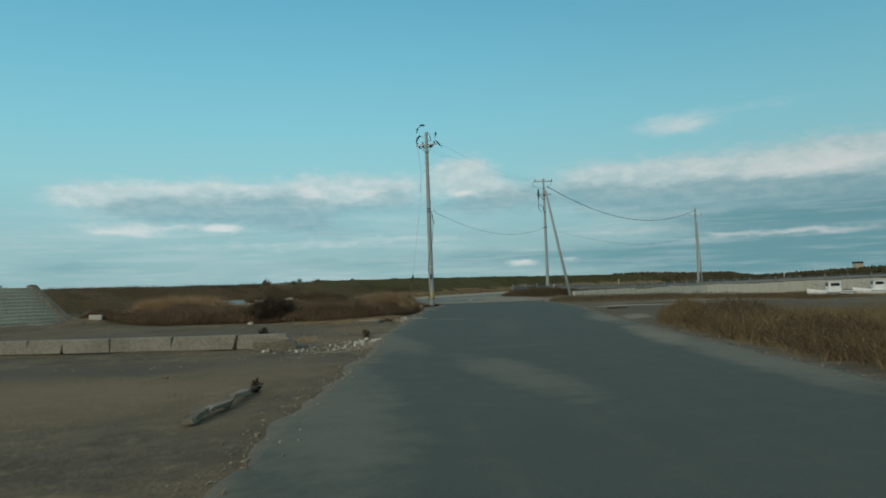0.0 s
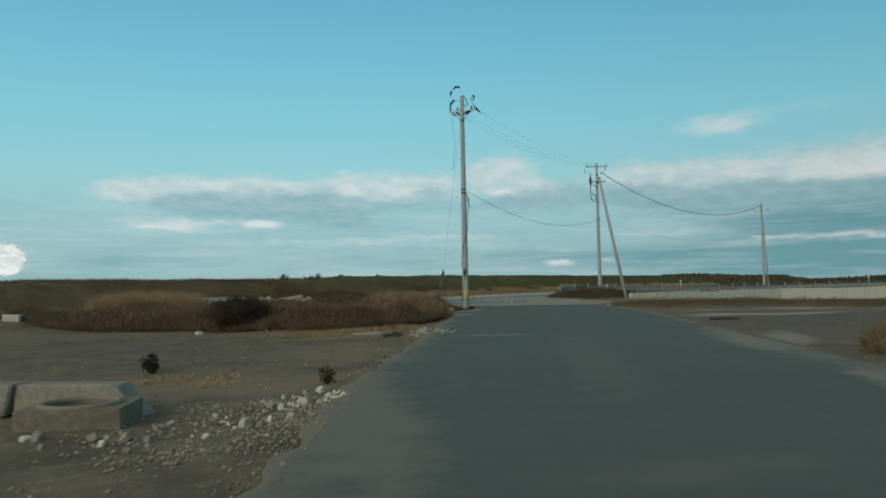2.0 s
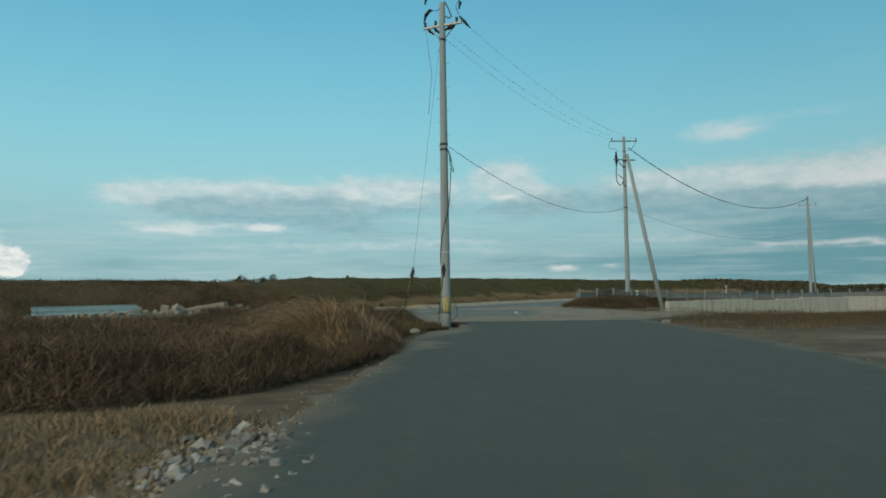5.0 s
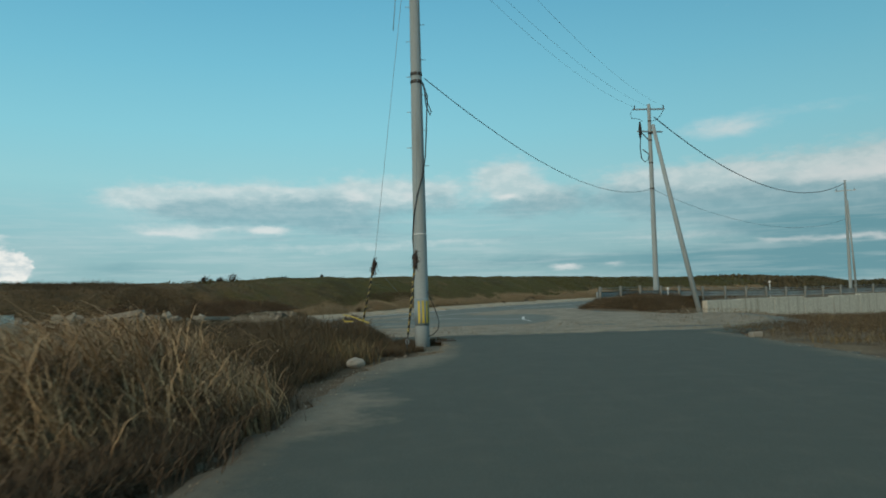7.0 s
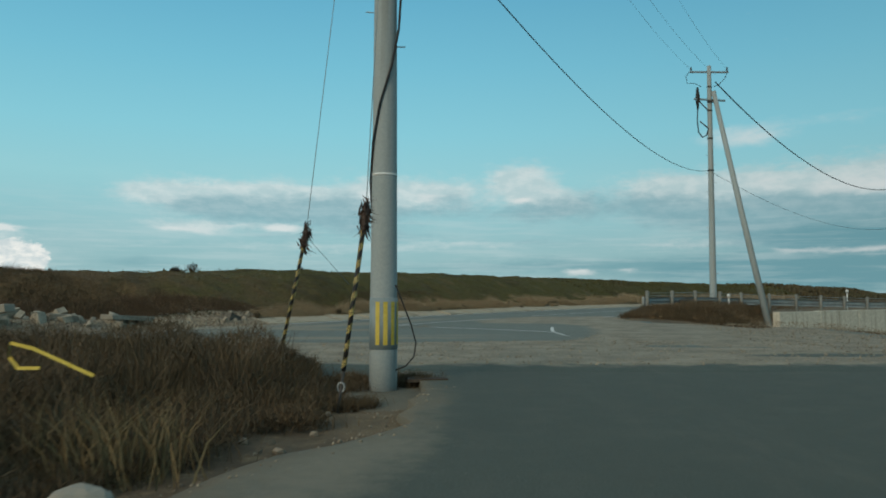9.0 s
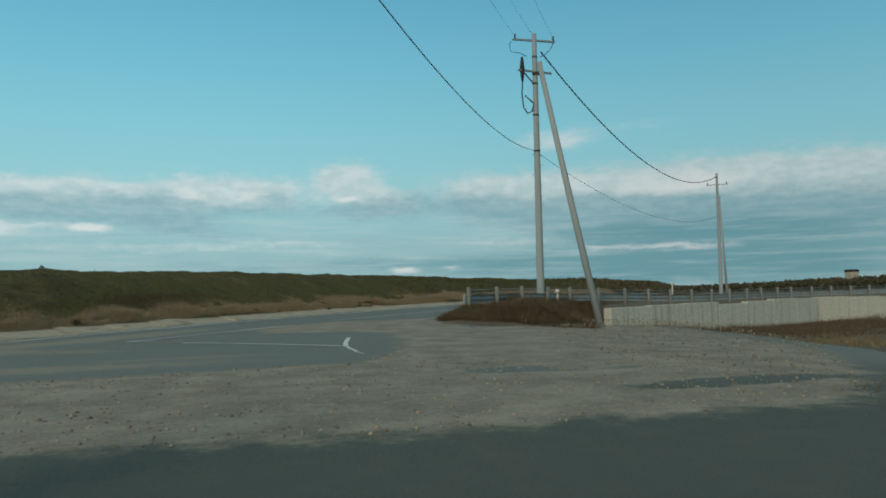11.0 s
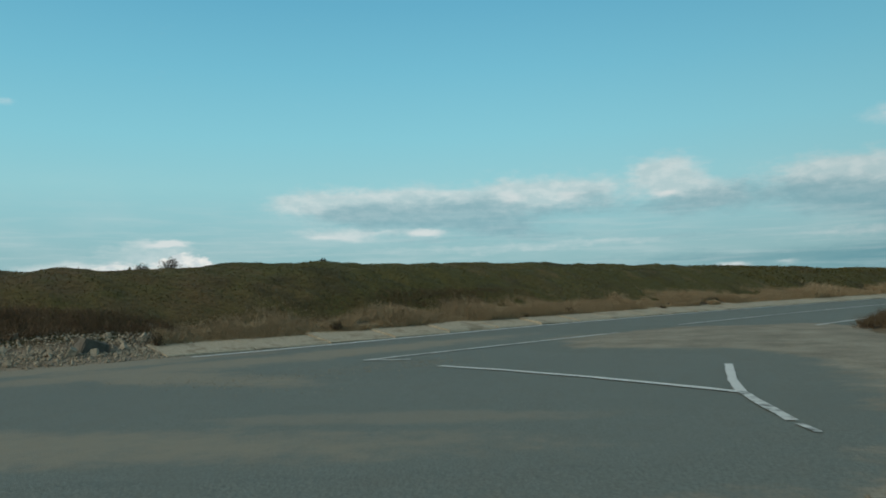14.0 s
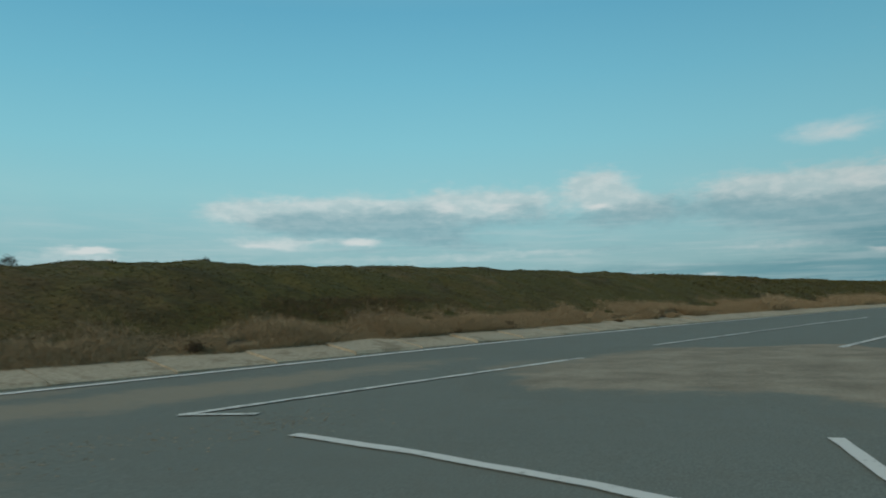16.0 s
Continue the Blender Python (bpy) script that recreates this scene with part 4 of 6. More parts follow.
part("top_bracket", tube("dark_steel", [(0.0, 0.0, 12.0), (0.10, -0.04, 12.16), (0.22, -0.10, 11.9), (0.34, -0.15, 11.55), (0.24, -0.11, 11.48), (0.12, -0.05, 11.6)], 0.026, 6), pole, "bent steel top bracket")
# stiff dark covers on the line ends, curled above the arm
for pts in ([(-0.70, 0.3, 11.45), (-0.62, 0.27, 11.75), (-0.46, 0.2, 11.92), (-0.34, 0.14, 11.88)], [(-0.66, 0.28, 12.15), (-0.60, 0.25, 12.42), (-0.54, 0.22, 12.50)], [(-0.50, 0.2, 12.52), (-0.36, 0.14, 12.68), (-0.16, 0.06, 12.66), (-0.06, 0.02, 12.58)], [(0.62, -0.28, 11.75), (0.68, -0.3, 12.02), (0.62, -0.28, 12.12)], [(0.64, -0.3, 11.5), (0.82, -0.34, 11.28), (1.05, -0.36, 11.0)]):
    part("line_cover", tube("black", pts, [0.02] + [0.065] * (len(pts) - 2) + [0.012], 7), pole, "stiff black cover on a line end")
part("jumper", tube("cable", [(-0.34, 0.14, 11.88), (-0.2, 0.08, 11.85), (-0.05, 0.02, 11.95)], 0.010, 6), pole)
part("jumper", tube("cable", [(0.62, -0.28, 12.1), (0.5, -0.22, 11.9), (0.64, -0.3, 11.5)], 0.010, 6), pole)
part("slack_wire", tube("wire", [(-0.62, 0.27, 11.2), (-0.52, 0.2, 10.2), (-0.42, 0.14, 9.4), (-0.50, 0.12, 8.6), (-0.56, 0.1, 7.9)], 0.010, 6), pole, "slack wire hanging beside the shaft")
for z in (6.72, 6.52, 10.7):
    r = 0.182 - 0.077 * z / 12.1
    part("band", tube("dark_steel", [(0, 0, z - 0.04), (0, 0, z + 0.04)], r + 0.012, 20), pole, "dark steel band")
for z in (2.68,):
    r = 0.182 - 0.077 * z / 12.1
    part("strap", tube("white_gloss", [(0, 0, z - 0.014), (0, 0, z + 0.014)], r + 0.004, 20), pole, "thin white strap")
rungs(pole, 4.4, 10.6, 0.182, 0.105, 12.1, 8)
part("marker_sleeve", tube("pole_band", [(0, 0, 0.42), (0, 0, 1.08)], [0.184, 0.182], 24), pole, "blue-grey marker sleeve")
for k in range(5):
    a = radians(-109 + 32 * k)
    vs = []
    for da in (-0.15, -0.05, 0.05, 0.15):
        for z in (0.48, 1.03):
            vs.append((math.cos(a + da) * 0.1875, math.sin(a + da) * 0.1875, z))
    part("stripe", mesh_of("stripe", vs, None, [(2 * i, 2 * i + 2, 2 * i + 3, 2 * i + 1) for i in range(3)], "yellow"), pole, "yellow reflective stripe")
part("ground_wire", tube("cable", [(0.16, -0.07, 1.25), (0.25, -0.07, 1.02), (0.36, -0.06, 0.74), (0.425, -0.06, 0.5), (0.40, -0.06, 0.33), (0.30, -0.06, 0.21), (0.16, -0.06, 0.15)], 0.010, 7), pole, "loose black wire loop")
part("riser_cable", tube("cable", [(0.16, -0.06, 6.5), (0.27, -0.05, 6.15), (0.22, -0.10, 5.2), (0.185, -0.11, 4.6), (0.10, -0.155, 4.1), (-0.05, -0.17, 3.6), (-0.14, -0.125, 3.1), (-0.18, -0.03, 2.6), (-0.165, 0.06, 2.2)], 0.016, 7), pole, "black cable running down the shaft")
part("slack_loop", tube("cable", [(0.16, -0.05, 6.45), (0.26, -0.08, 6.0), (0.36, -0.08, 5.75), (0.33, -0.08, 5.65), (0.22, -0.08, 5.95), (0.2, -0.06, 6.3)], 0.012, 6), pole)

pole = empty("utility_pole", *P2, 0, "tall concrete utility pole with two crossarms on a weedy bank", "utility pole", "utility poles")
part("shaft", shaft(12.55, 0.175, 0.10, -0.6), pole)
arm(pole, 12.25, 1.95, 2)
arm(pole, 10.85, 1.7, 12)
for o in (-0.9, 0.9):
    ob = part("insulator", insulator("dark_steel", 0.05, 0.2), pole, "dark insulator")
    ob.location = (o, 0.03 * o, 12.29)
part("cutout_switch", tube("black", [(-0.62, -0.1, 10.35), (-0.62, -0.1, 10.7), (-0.62, -0.1, 10.95), (-0.62, -0.1, 11.45)], [0.04, 0.09, 0.11, 0.05], 9), pole, "black cutout switch")
part("cable_loop", tube("cable", [(-0.62, -0.1, 10.4), (-0.66, -0.1, 9.8), (-0.6, -0.1, 9.2), (-0.42, -0.08, 8.95), (-0.2, -0.05, 9.05), (-0.1, -0.05, 9.4)], 0.03, 7), pole, "thick black cable loop")
part("strut", tube("dark_steel", [(-0.5, -0.05, 9.75), (-0.08, -0.02, 9.4)], 0.03, 6), pole)
part("strut", tube("dark_steel", [(-0.55, -0.05, 10.8), (-0.08, -0.02, 10.3)], 0.03, 6), pole)
part("jumper", tube("cable", [(-0.95, 0, 12.3), (-1.15, 0, 12.05), (-1.1, 0, 11.7), (-0.7, -0.05, 11.65), (-0.4, -0.05, 11.5)], 0.016, 6), pole)
part("jumper", tube("cable", [(0.9, 0, 12.2), (0.75, 0, 11.9), (0.45, 0, 11.6), (0.2, -0.05, 11.5)], 0.016, 6), pole)
part("brace_pole", tube("pole", [(2.25, -1.35, -0.9), (1.2, -0.72, 5.1), (0.16, -0.12, 11.25)], [0.16, 0.14, 0.11], 18), pole, "slanting concrete brace pole")
part("clamp", box("dark_steel", (0.5, 0.16, 0.12), (0.1, -0.1, 10.75), 0.02), pole)
for z in (7.3, 8.9, 10.3, 11.5):
    part("band", tube("dark_steel", [(0, 0, z - 0.04), (0, 0, z + 0.04)], 0.175 - 0.075 * z / 12.55 + 0.012, 16), pole)
rungs(pole, 2.2, 9.0, 0.175, 0.10, 12.55, 0)

zb3 = float(land(*P3))
pole = empty("utility_pole", *P3, zb3, "slim concrete utility pole behind the retaining wall", "utility pole", "utility poles")
part("shaft", shaft(12.1 - zb3, 0.18, 0.11, -0.6), pole)
arm(pole, 11.0 - zb3, 2.0, -30)
for o in (-0.85, 0.85):
    ob = part("insulator", insulator("dark_steel", 0.05, 0.18), pole)
    ob.location = (o * 0.87, -o * 0.5, 11.05 - zb3)
part("brace_pole", tube("pole", [(0.45, -0.3, -0.3), (0.12, -0.1, 9.6)], [0.12, 0.08], 14), pole, "slim brace pole")


def wire(a, b, drop, r, mat="wire", label="thin overhead power wire between poles"):
    ob = new("overhead_wire", tube(mat, sag(a, b, drop), r, 6))
    tagged(ob, label, "wire", "overhead wires")


for o, e in ((-0.68, -0.9), (-0.3, 0.0), (0.68, 0.9)):
    wire((P1[0] + o * 0.9, P1[1] - o * 0.44, 11.45), (P2[0] + e, P2[1], 12.4), 0.75, 0.0045)
wire((P1[0] + 0.2, P1[1], 6.62), (P2[0], P2[1] - 0.15, 7.3), 1.2, 0.011, "cable", "black telephone cable sagging between poles")
wire((P2[0], P2[1] + 0.15, 7.3), (P3[0], P3[1], 8.0), 1.6, 0.009, "cable", "black telephone cable sagging between poles")
wire((P2[0] + 0.3, P2[1], 11.75), (P3[0], P3[1], 11.8), 2.55, 0.03, "cable", "thick black cable sagging between poles")


def guy(foot, knee, head, z_low, z_high, label):
    """A stay: anchor rod, striped sleeve, wire, and a tuft of flood debris caught on its top."""
    f, m, h = Vector(foot), Vector(knee), Vector(head)
    d, e = (m - f) / (m.z - f.z), (h - m) / (h.z - m.z)
    at = lambda z: f + d * (z - f.z) if z < m.z else m + e * (z - m.z)
    thing = empty("guy_wire", f.x, f.y, f.z, label, "guy wire", "stays of the pole")
    inv = thing.matrix_world.inverted()

    def add(name, me, text=""):
        part(name, me, thing, text).matrix_parent_inverse = inv
    add("anchor_rod", tube("dark_steel", [at(f.z - 0.1), at(z_low)], 0.016, 8), "dark anchor rod")
    add("stay_wire", tube("wire", [at(z_high), m, at(h.z)], 0.006, 6))
    add("sleeve", tube("black", [at(z_low), at(z_high)], 0.026, 12), "black plastic sleeve")
    axis = d.normalized()
    side = axis.orthogonal().normalized()
    up = axis.cross(side)
    turns, rows, vs, qs = 9.0, 150, [], []
    for i in range(rows + 1):
        z = z_low + 0.02 + (z_high - z_low - 0.04) * i / rows
        for k in range(5):
            a = 2 * math.pi * turns * i / rows + math.pi * k / 4
            vs.append(tuple(at(z) + (side * math.cos(a) + up * math.sin(a)) * 0.0275))
    for i in range(rows):
        qs += [(5 * i + k, 5 * i + k + 1, 5 * i + k + 6, 5 * i + k + 5) for k in range(4)]
    add("spiral_stripe", mesh_of("spiral_stripe", vs, None, qs, "sleeve_yellow"), "yellow spiral stripe")
    k = 260
    tt = rng.random(k)
    base = np.array([at(z_high - 0.12 + 0.3 * t) for t in tt])
    pos = base + rng.normal(size=(k, 3)) * 0.022
    lean = rng.normal(size=(k, 2)) * 0.05 + [0.02, 0]
    add("debris_tuft", blades(pos, rng.normal(size=k) * 0.07, lean, np.full(k, 0.03), "tuft"), "dried flood debris caught on the stay")
    core = [at(z_high - 0.12 + 0.06 * i) for i in range(6)]
    add("debris_core", tube("tuft", core, [0.02, 0.04, 0.055, 0.045, 0.045, 0.02], 8))
    eye = at(f.z + 0.28)
    add("eye_nut", tube("steel", [eye + Vector((0.035 * math.cos(a), 0, 0.05 * math.sin(a))) for a in np.linspace(0, 6.283, 13)], 0.012, 6, False), "galvanised eye at the rod's head")


guy((-0.87, 20.72, -0.15), (-0.62, 21.02, 2.05), (-0.44, 22.3, 9.0), 0.30, 1.95, "stay wire with black and yellow sleeve at the road edge")
guy((-2.30, 23.98, -0.1), (-1.81, 23.65, 2.02), (-0.60, 22.5, 11.0), 0.30, 1.92, "stay wire with black and yellow sleeve among weeds")
strand = new("loose_strand", tube("wire", [(-1.82, 23.66, 1.98), (-1.62, 24.0, 1.72), (-1.25, 24.2, 1.28)], 0.0035, 6))
tagged(strand, "loose thin wire strand hanging off the stay", "wire")
foot = new("pole_foot_slab", box("debris", (0.55, 0.3, 0.05), (0.0, 22.75, -0.01), 0.02, Matrix.Rotation(radians(12), 4, "Z"), 0.03))
tagged(foot, "dark broken slab lying at the pole's foot", "slab")
bm = bmesh.new()
ring = [bm.verts.new((x, y, -0.135)) for x, y in ((-0.95, 21.2), (-0.5, 20.6), (-0.1, 20.5), (0.02, 21.3), (0.05, 22.3), (0.0, 23.0), (-0.6, 23.1), (-1.0, 22.3))]
top = bmesh.ops.extrude_face_region(bm, geom=[bm.faces.new(ring)])["geom"]
for v in top:
    if hasattr(v, "co"):
        v.co.z += 0.03 + 0.02 * rng.normal()
bmesh.ops.recalc_face_normals(bm, faces=bm.faces)
tagged(new("pavement_patch", from_bm("pavement_patch", bm, "asphalt")), "sunken patch of dark asphalt round the pole", "pavement", kind="structure")


# ---- left wasteland: concrete leftovers ----
def build_steps():
    """Stepped sea-wall block."""
    x, y = -19.2, 8.8
    th = empty("concrete_steps", x, y, -0.22, "weathered concrete sea-wall steps up the bank's end", "concrete steps", rz=56)
    n, up, run = 13, 0.168, 0.27
    for i in range(n):
        part("step", box("steps_concrete", (30.0, run + 0.03, up * (i + 1)), (-15.0, 0.5 * run + run * i, 0.5 * up * (i + 1)), 0.025, None, 0.012), th)
    top, back = up * n, run * n
    vs = [(x, y, z) for x in (-0.05, 0.30) for y, z in ((-0.15, -0.1), (-0.15, 0.16), (back, top + 0.16), (back + 0.3, top + 0.1), (back + 0.3, 0))]
    qs = [(0, 5, 6, 1), (1, 6, 7, 2), (2, 7, 8, 3), (3, 8, 9, 4), (0, 1, 2, 4), (2, 3, 4, 4), (5, 9, 7, 6), (7, 9, 8, 8)]
    bm = bmesh.new()
    vv = [bm.verts.new(v) for v in vs]
    for q in qs:
        bm.faces.new([vv[i] for i in dict.fromkeys(q)])
    bmesh.ops.recalc_face_normals(bm, faces=bm.faces)
    part("coping", from_bm("coping", bm, "old_concrete"), th, "sloping grey cheek wall closing the steps' end")


def build_low_wall():
    th = empty("low_wall", -4.99, -13.05, -0.05, "low broken concrete wall in pieces along a yard", "low wall", rz=-12)
    x = 0.0
    for i in range(11):
        ln = 0.9 + 1.2 * rng.random()
        bm = bmesh.new()
        bmesh.ops.create_cube(bm, size=1.0)
        bmesh.ops.scale(bm, vec=(ln - 0.02, 0.30, 0.33), verts=bm.verts)
        bmesh.ops.bevel(bm, geom=bm.edges[:], offset=0.02, segments=1, affect="EDGES")
        for v in bm.verts:
            v.co.x += v.co.z * (0.35 if i % 3 == 1 else 0.0) + rng.normal() * 0.008
            if i == 0 and v.co.x > 0:
                v.co.x += -0.9 * (v.co.z + 0.18)
        ob = part("block", from_bm("block", bm, "concrete"), th)
        ob.location = (x - ln / 2, 0.02 * rng.normal(), 0.145)
        ob.rotation_euler = (0, radians(rng.normal() * 0.8), radians(rng.normal() * 1.2))
        x -= ln


def ring_box(name, w, d, h, hole, label, cat, x, y, z, rz=0, mat="concrete"):
    """A concrete box with a round opening on top."""
    th = empty(name, x, y, z, label, cat, rz=rz)
    n = 28
    bm = bmesh.new()
    outer, inner, deep = [], [], []
    for i in range(n):
        a = 2 * math.pi * i / n
        c, s = math.cos(a), math.sin(a)
        k = min(w / 2 / max(abs(c), 1e-6), d / 2 / max(abs(s), 1e-6))
        outer.append(bm.verts.new((c * k, s * k, h)))
        inner.append(bm.verts.new((c * hole, s * hole, h)))
        deep.append(bm.verts.new((c * hole, s * hole, h - 0.6 * h)))
    low = [bm.verts.new((v.co.x, v.co.y, -0.05)) for v in outer]
    for i in range(n):
        j = (i + 1) % n
        bm.faces.new((outer[i], outer[j], inner[j], inner[i]))
        bm.faces.new((inner[i], inner[j], deep[j], deep[i]))
        bm.faces.new((low[i], low[j], outer[j], outer[i]))
    bm.faces.new(deep)
    bmesh.ops.recalc_face_normals(bm, faces=bm.faces)
    part("shell", from_bm("shell", bm, mat), th)
    part("rim", tube("stone", [(math.cos(a) * (hole + 0.03), math.sin(a) * (hole + 0.03), h) for a in np.linspace(0, 2 * math.pi, 25)], 0.035, 6, False), th, "round chipped rim")


build_steps(), build_low_wall()
ring_box("well_box", 0.9, 0.75, 0.20, 0.31, "square concrete well box with a round opening", "well box", -5.46, -13.5, -0.06, 6, "well_concrete")
ring_box("manhole_slab", 1.0, 0.9, 0.10, 0.33, "flat concrete slab with a round opening in dirt", "manhole slab", -3.9, -1.45, -0.07, -14, "old_concrete")
part("lump", box("debris", (0.26, 0.2, 0.1), (-3.18, -1.55, 0.03), 0.035, None, 0.05), None)
tagged(bpy.data.objects["lump"], "dark clod of earth beside the slab", "clod")


def debris_beam(x, y, z, ln, w, h, rz, ry, label, mat="concrete"):
    ob = new("concrete_beam", box(mat, (ln, w, h), (0, 0, h / 2), 0.02, None, 0.03))
    ob.matrix_world = pose(x, y, z, 0, ry, rz)
    tagged(ob, label, "concrete beam", "beams left in the wasteland")


debris_beam(-12.6, 33.0, 0.50, 2.1, 0.4, 0.22, -9, -8, "tilted pale concrete beam lying on rubble", "pale_stone")


def build_rail_piece(a, b, z0, z1):
    """A torn-off length of white guardrail standing on two short legs."""
    a, b = Vector(a), Vector(b)
    th = empty("guardrail_piece", a.x, a.y, float(land(a.x, a.y)), "torn-off length of white guardrail on short legs", "guardrail")
    inv = th.matrix_world.inverted()
    d = (b - a).normalized()
    out, h = Vector((d.y, -d.x, 0)), z1 - z0
    prof = [(0, 0), (0.05, 0.14), (0.05, 0.34), (0, 0.5), (0.05, 0.66), (0.05, 0.86), (0, 1)]
    vs, qs, n = [], [], 7
    for p in (a, b):
        for back in (0.0, -0.006):
            vs += [tuple(p + out * (o + back) + Vector((0, 0, z0 + u * h))) for o, u in prof]
    for k in range(n - 1):
        qs += [(k, k + 1, 2 * n + k + 1, 2 * n + k), (n + k + 1, n + k, 3 * n + k, 3 * n + k + 1)]
    part("beam", mesh_of("beam", vs, None, qs, "white_paint"), th, "white corrugated beam").matrix_parent_inverse = inv
    for t in (0.04, 0.62):
        p = a.lerp(b, t) - out * 0.03
        part("leg", tube("white_paint", [(p.x, p.y, float(land(p.x, p.y)) - 0.2), (p.x, p.y, z0 + 0.1)], 0.05, 8), th).matrix_parent_inverse = inv


ob = new("concrete_block", chunk_mesh(17))
ob.matrix_world = pose(-7.85, 40.45, 0.24, 8, 12, 60) @ Matrix.Diagonal((0.6, 0.42, 0.34, 1))
ob.data.materials[0] = M["dark_stone"]
tagged(ob, "large dark broken block of concrete on the rubble", "concrete block")
build_rail_piece((-15.0, 30.2, 0), (-17.3, 25.2, 0), 0.45, 0.82)
debris_beam(-11.4, 35.2, 0.30, 0.8, 0.4, 0.22, 40, 4, "short concrete beam lying on rubble")
debris_beam(-10.2, 37.0, 0.28, 1.5, 0.7, 0.16, 56, 3, "broad broken concrete slab lying on rubble")
debris_beam(-19.0, 8.0, float(land(-19.0, 8.0)) - 0.02, 0.75, 0.25, 0.16, 30, 6, "short pale concrete beam in brown weeds", "pale_stone")
debris_beam(-16.9, 5.9, float(land(-16.9, 5.9)) - 0.03, 0.55, 0.35, 0.24, 10, 3, "short pale concrete beam in brown weeds", "pale_stone")

ROCKS = [rock_mesh(i) for i in range(5)]
CHUNKS = [chunk_mesh(i) for i in range(5)]
kerb_end = empty("broken_kerb", -4.7, -22.3, 0, "row of broken grey kerb stones sunk in dirt", "kerb", rz=-4)
for i in range(4, 13):
    ob = part("kerb_piece", CHUNKS[i % 5], kerb_end)
    ob.location = (0.03 * rng.normal(), -1.55 + 0.26 * i, -0.015)
    ob.rotation_euler = (radians(6 * rng.normal()), radians(6 * rng.normal()), radians(9 * rng.normal()))
    ob.scale = (0.09 + 0.04 * rng.random(), 0.22 + 0.12 * rng.random(), 0.035 + 0.03 * rng.random())


def white_copy(me, mat="pale_stone"):
    """The same lump in paler stone."""
    me = me.copy()
    me.materials[0] = M[mat]
    return me


def rubble(name, label, spots, sizes, meshes, category="rubble"):
    cx, cy = np.mean(spots, axis=0)
    th = empty(name, cx, cy, float(land(cx, cy)), label, category)
    inv = th.matrix_world.inverted()
    for (x, y), s in zip(spots, sizes):
        ob = part("stone", meshes[rng.integers(len(meshes))], th)
        ob.matrix_parent_inverse = inv
        ob.matrix_basis = Matrix.LocRotScale((x, y, float(land(x, y)) + s * 0.18), Euler(rng.random(3) * 6.28), Vector((s * (0.8 + 0.7 * rng.random()), s, s * (0.5 + 0.4 * rng.random()))))


def scatter_line(pts, n, spreadw):
    pts = np.array(pts, float)
    t = rng.random(n) * (len(pts) - 1)
    i = t.astype(int)
    return pts[i] + (pts[i + 1] - pts[i]) * (t - i)[:, None] + rng.normal(size=(n, 2)) * spreadw


rubble("rubble_row", "row of broken white concrete lumps at the lane's edge", scatter_line([(-5.4, -14.3), (-4.4, -14.0), (-3.8, -13.1), (-3.5, -12.3), (-3.3, -11.9), (-2.9, -11.8), (-2.3, -11.4)], 270, 0.24), 0.014 + 0.078 * rng.random(270) ** 3.4, [white_copy(m) for m in CHUNKS + ROCKS])
rubble("far_lumps", "pale lumps of broken concrete strewn on the bank", np.stack(place(-21 + 5 * rng.random(26), -2.6 - 1.6 * rng.random(26)), 1), 0.10 + 0.16 * rng.random(26) ** 2, [white_copy(m) for m in CHUNKS])
ob = new("white_lump", white_copy(ROCKS[1]))
ob.matrix_world = pose(-8.7, 0.3, 0.02) @ Matrix.Diagonal((0.24, 0.18, 0.2, 1))
tagged(ob, "white lump of concrete on bare dirt", "stone")
rubble("gravel_heap", "small heap of pale crushed stone at the lane's edge", np.array((-2.25, 0.15)) + rng.normal(size=(290, 2)) * (0.26, 0.62), 0.03 + 0.085 * rng.random(290), [white_copy(m, "grey_stone") for m in ROCKS + CHUNKS])
th = empty("rusty_grate", 7.35, 4.6, float(land(7.35, 4.6)), "rusted iron grate lying on dark dirt", "grate", rz=-6)
part("frame", box("rust", (0.85, 0.06, 0.07), (0, 0.19, 0.03), 0.008), th)
part("frame", box("rust", (0.85, 0.06, 0.07), (0, -0.19, 0.03), 0.008), th)
for i in range(9):
    part("bar", box("rust", (0.035, 0.40, 0.05), (-0.40 + 0.1 * i, 0, 0.035), 0.006), th)
ob = new("concrete_block", box("pale_stone", (0.26, 0.22, 0.14), (0, 0, 0.05), 0.025, None, 0.02))
ob.matrix_world = pose(7.3, 21.5, 0.0, 0, 0, 8)
tagged(ob, "pale concrete block at the weedy edge of the lane", "concrete block")
n = 290
ms, mq = -0.9 - 22 * rng.random(n), np.clip(-1.25 + rng.normal(size=n) * 0.5, -2.3, -0.3)
RUIN = [white_copy(m, "ruin_stone") for m in CHUNKS + ROCKS]
rubble("rubble_bank", "bank of broken grey concrete beside the main road", np.stack(place(ms, mq), 1), 0.06 + 0.36 * rng.random(n) ** 2.4 * np.where(ms > -6, 0.35, 1), RUIN)
n = 20
ms, mq = -7.5 - 15 * rng.random(n), -1.5 + rng.normal(size=n) * 0.25
rubble("slab_heap", "heaped broad slabs of broken weathered concrete", np.stack(place(ms, mq), 1), 0.24 + 0.26 * rng.random(n), RUIN[:5])
spots = np.concatenate([scatter_line([(-9, -10), (-4.5, -9), (-3.5, -5)], 30, 0.9), scatter_line([(4.0, -16), (5.5, -7), (7, 4)], 26, 0.5)])
rubble("scattered_stones", "scattered loose stones and lumps on bare dirt", spots, 0.02 + 0.05 * rng.random(56) ** 2, ROCKS, "stones")
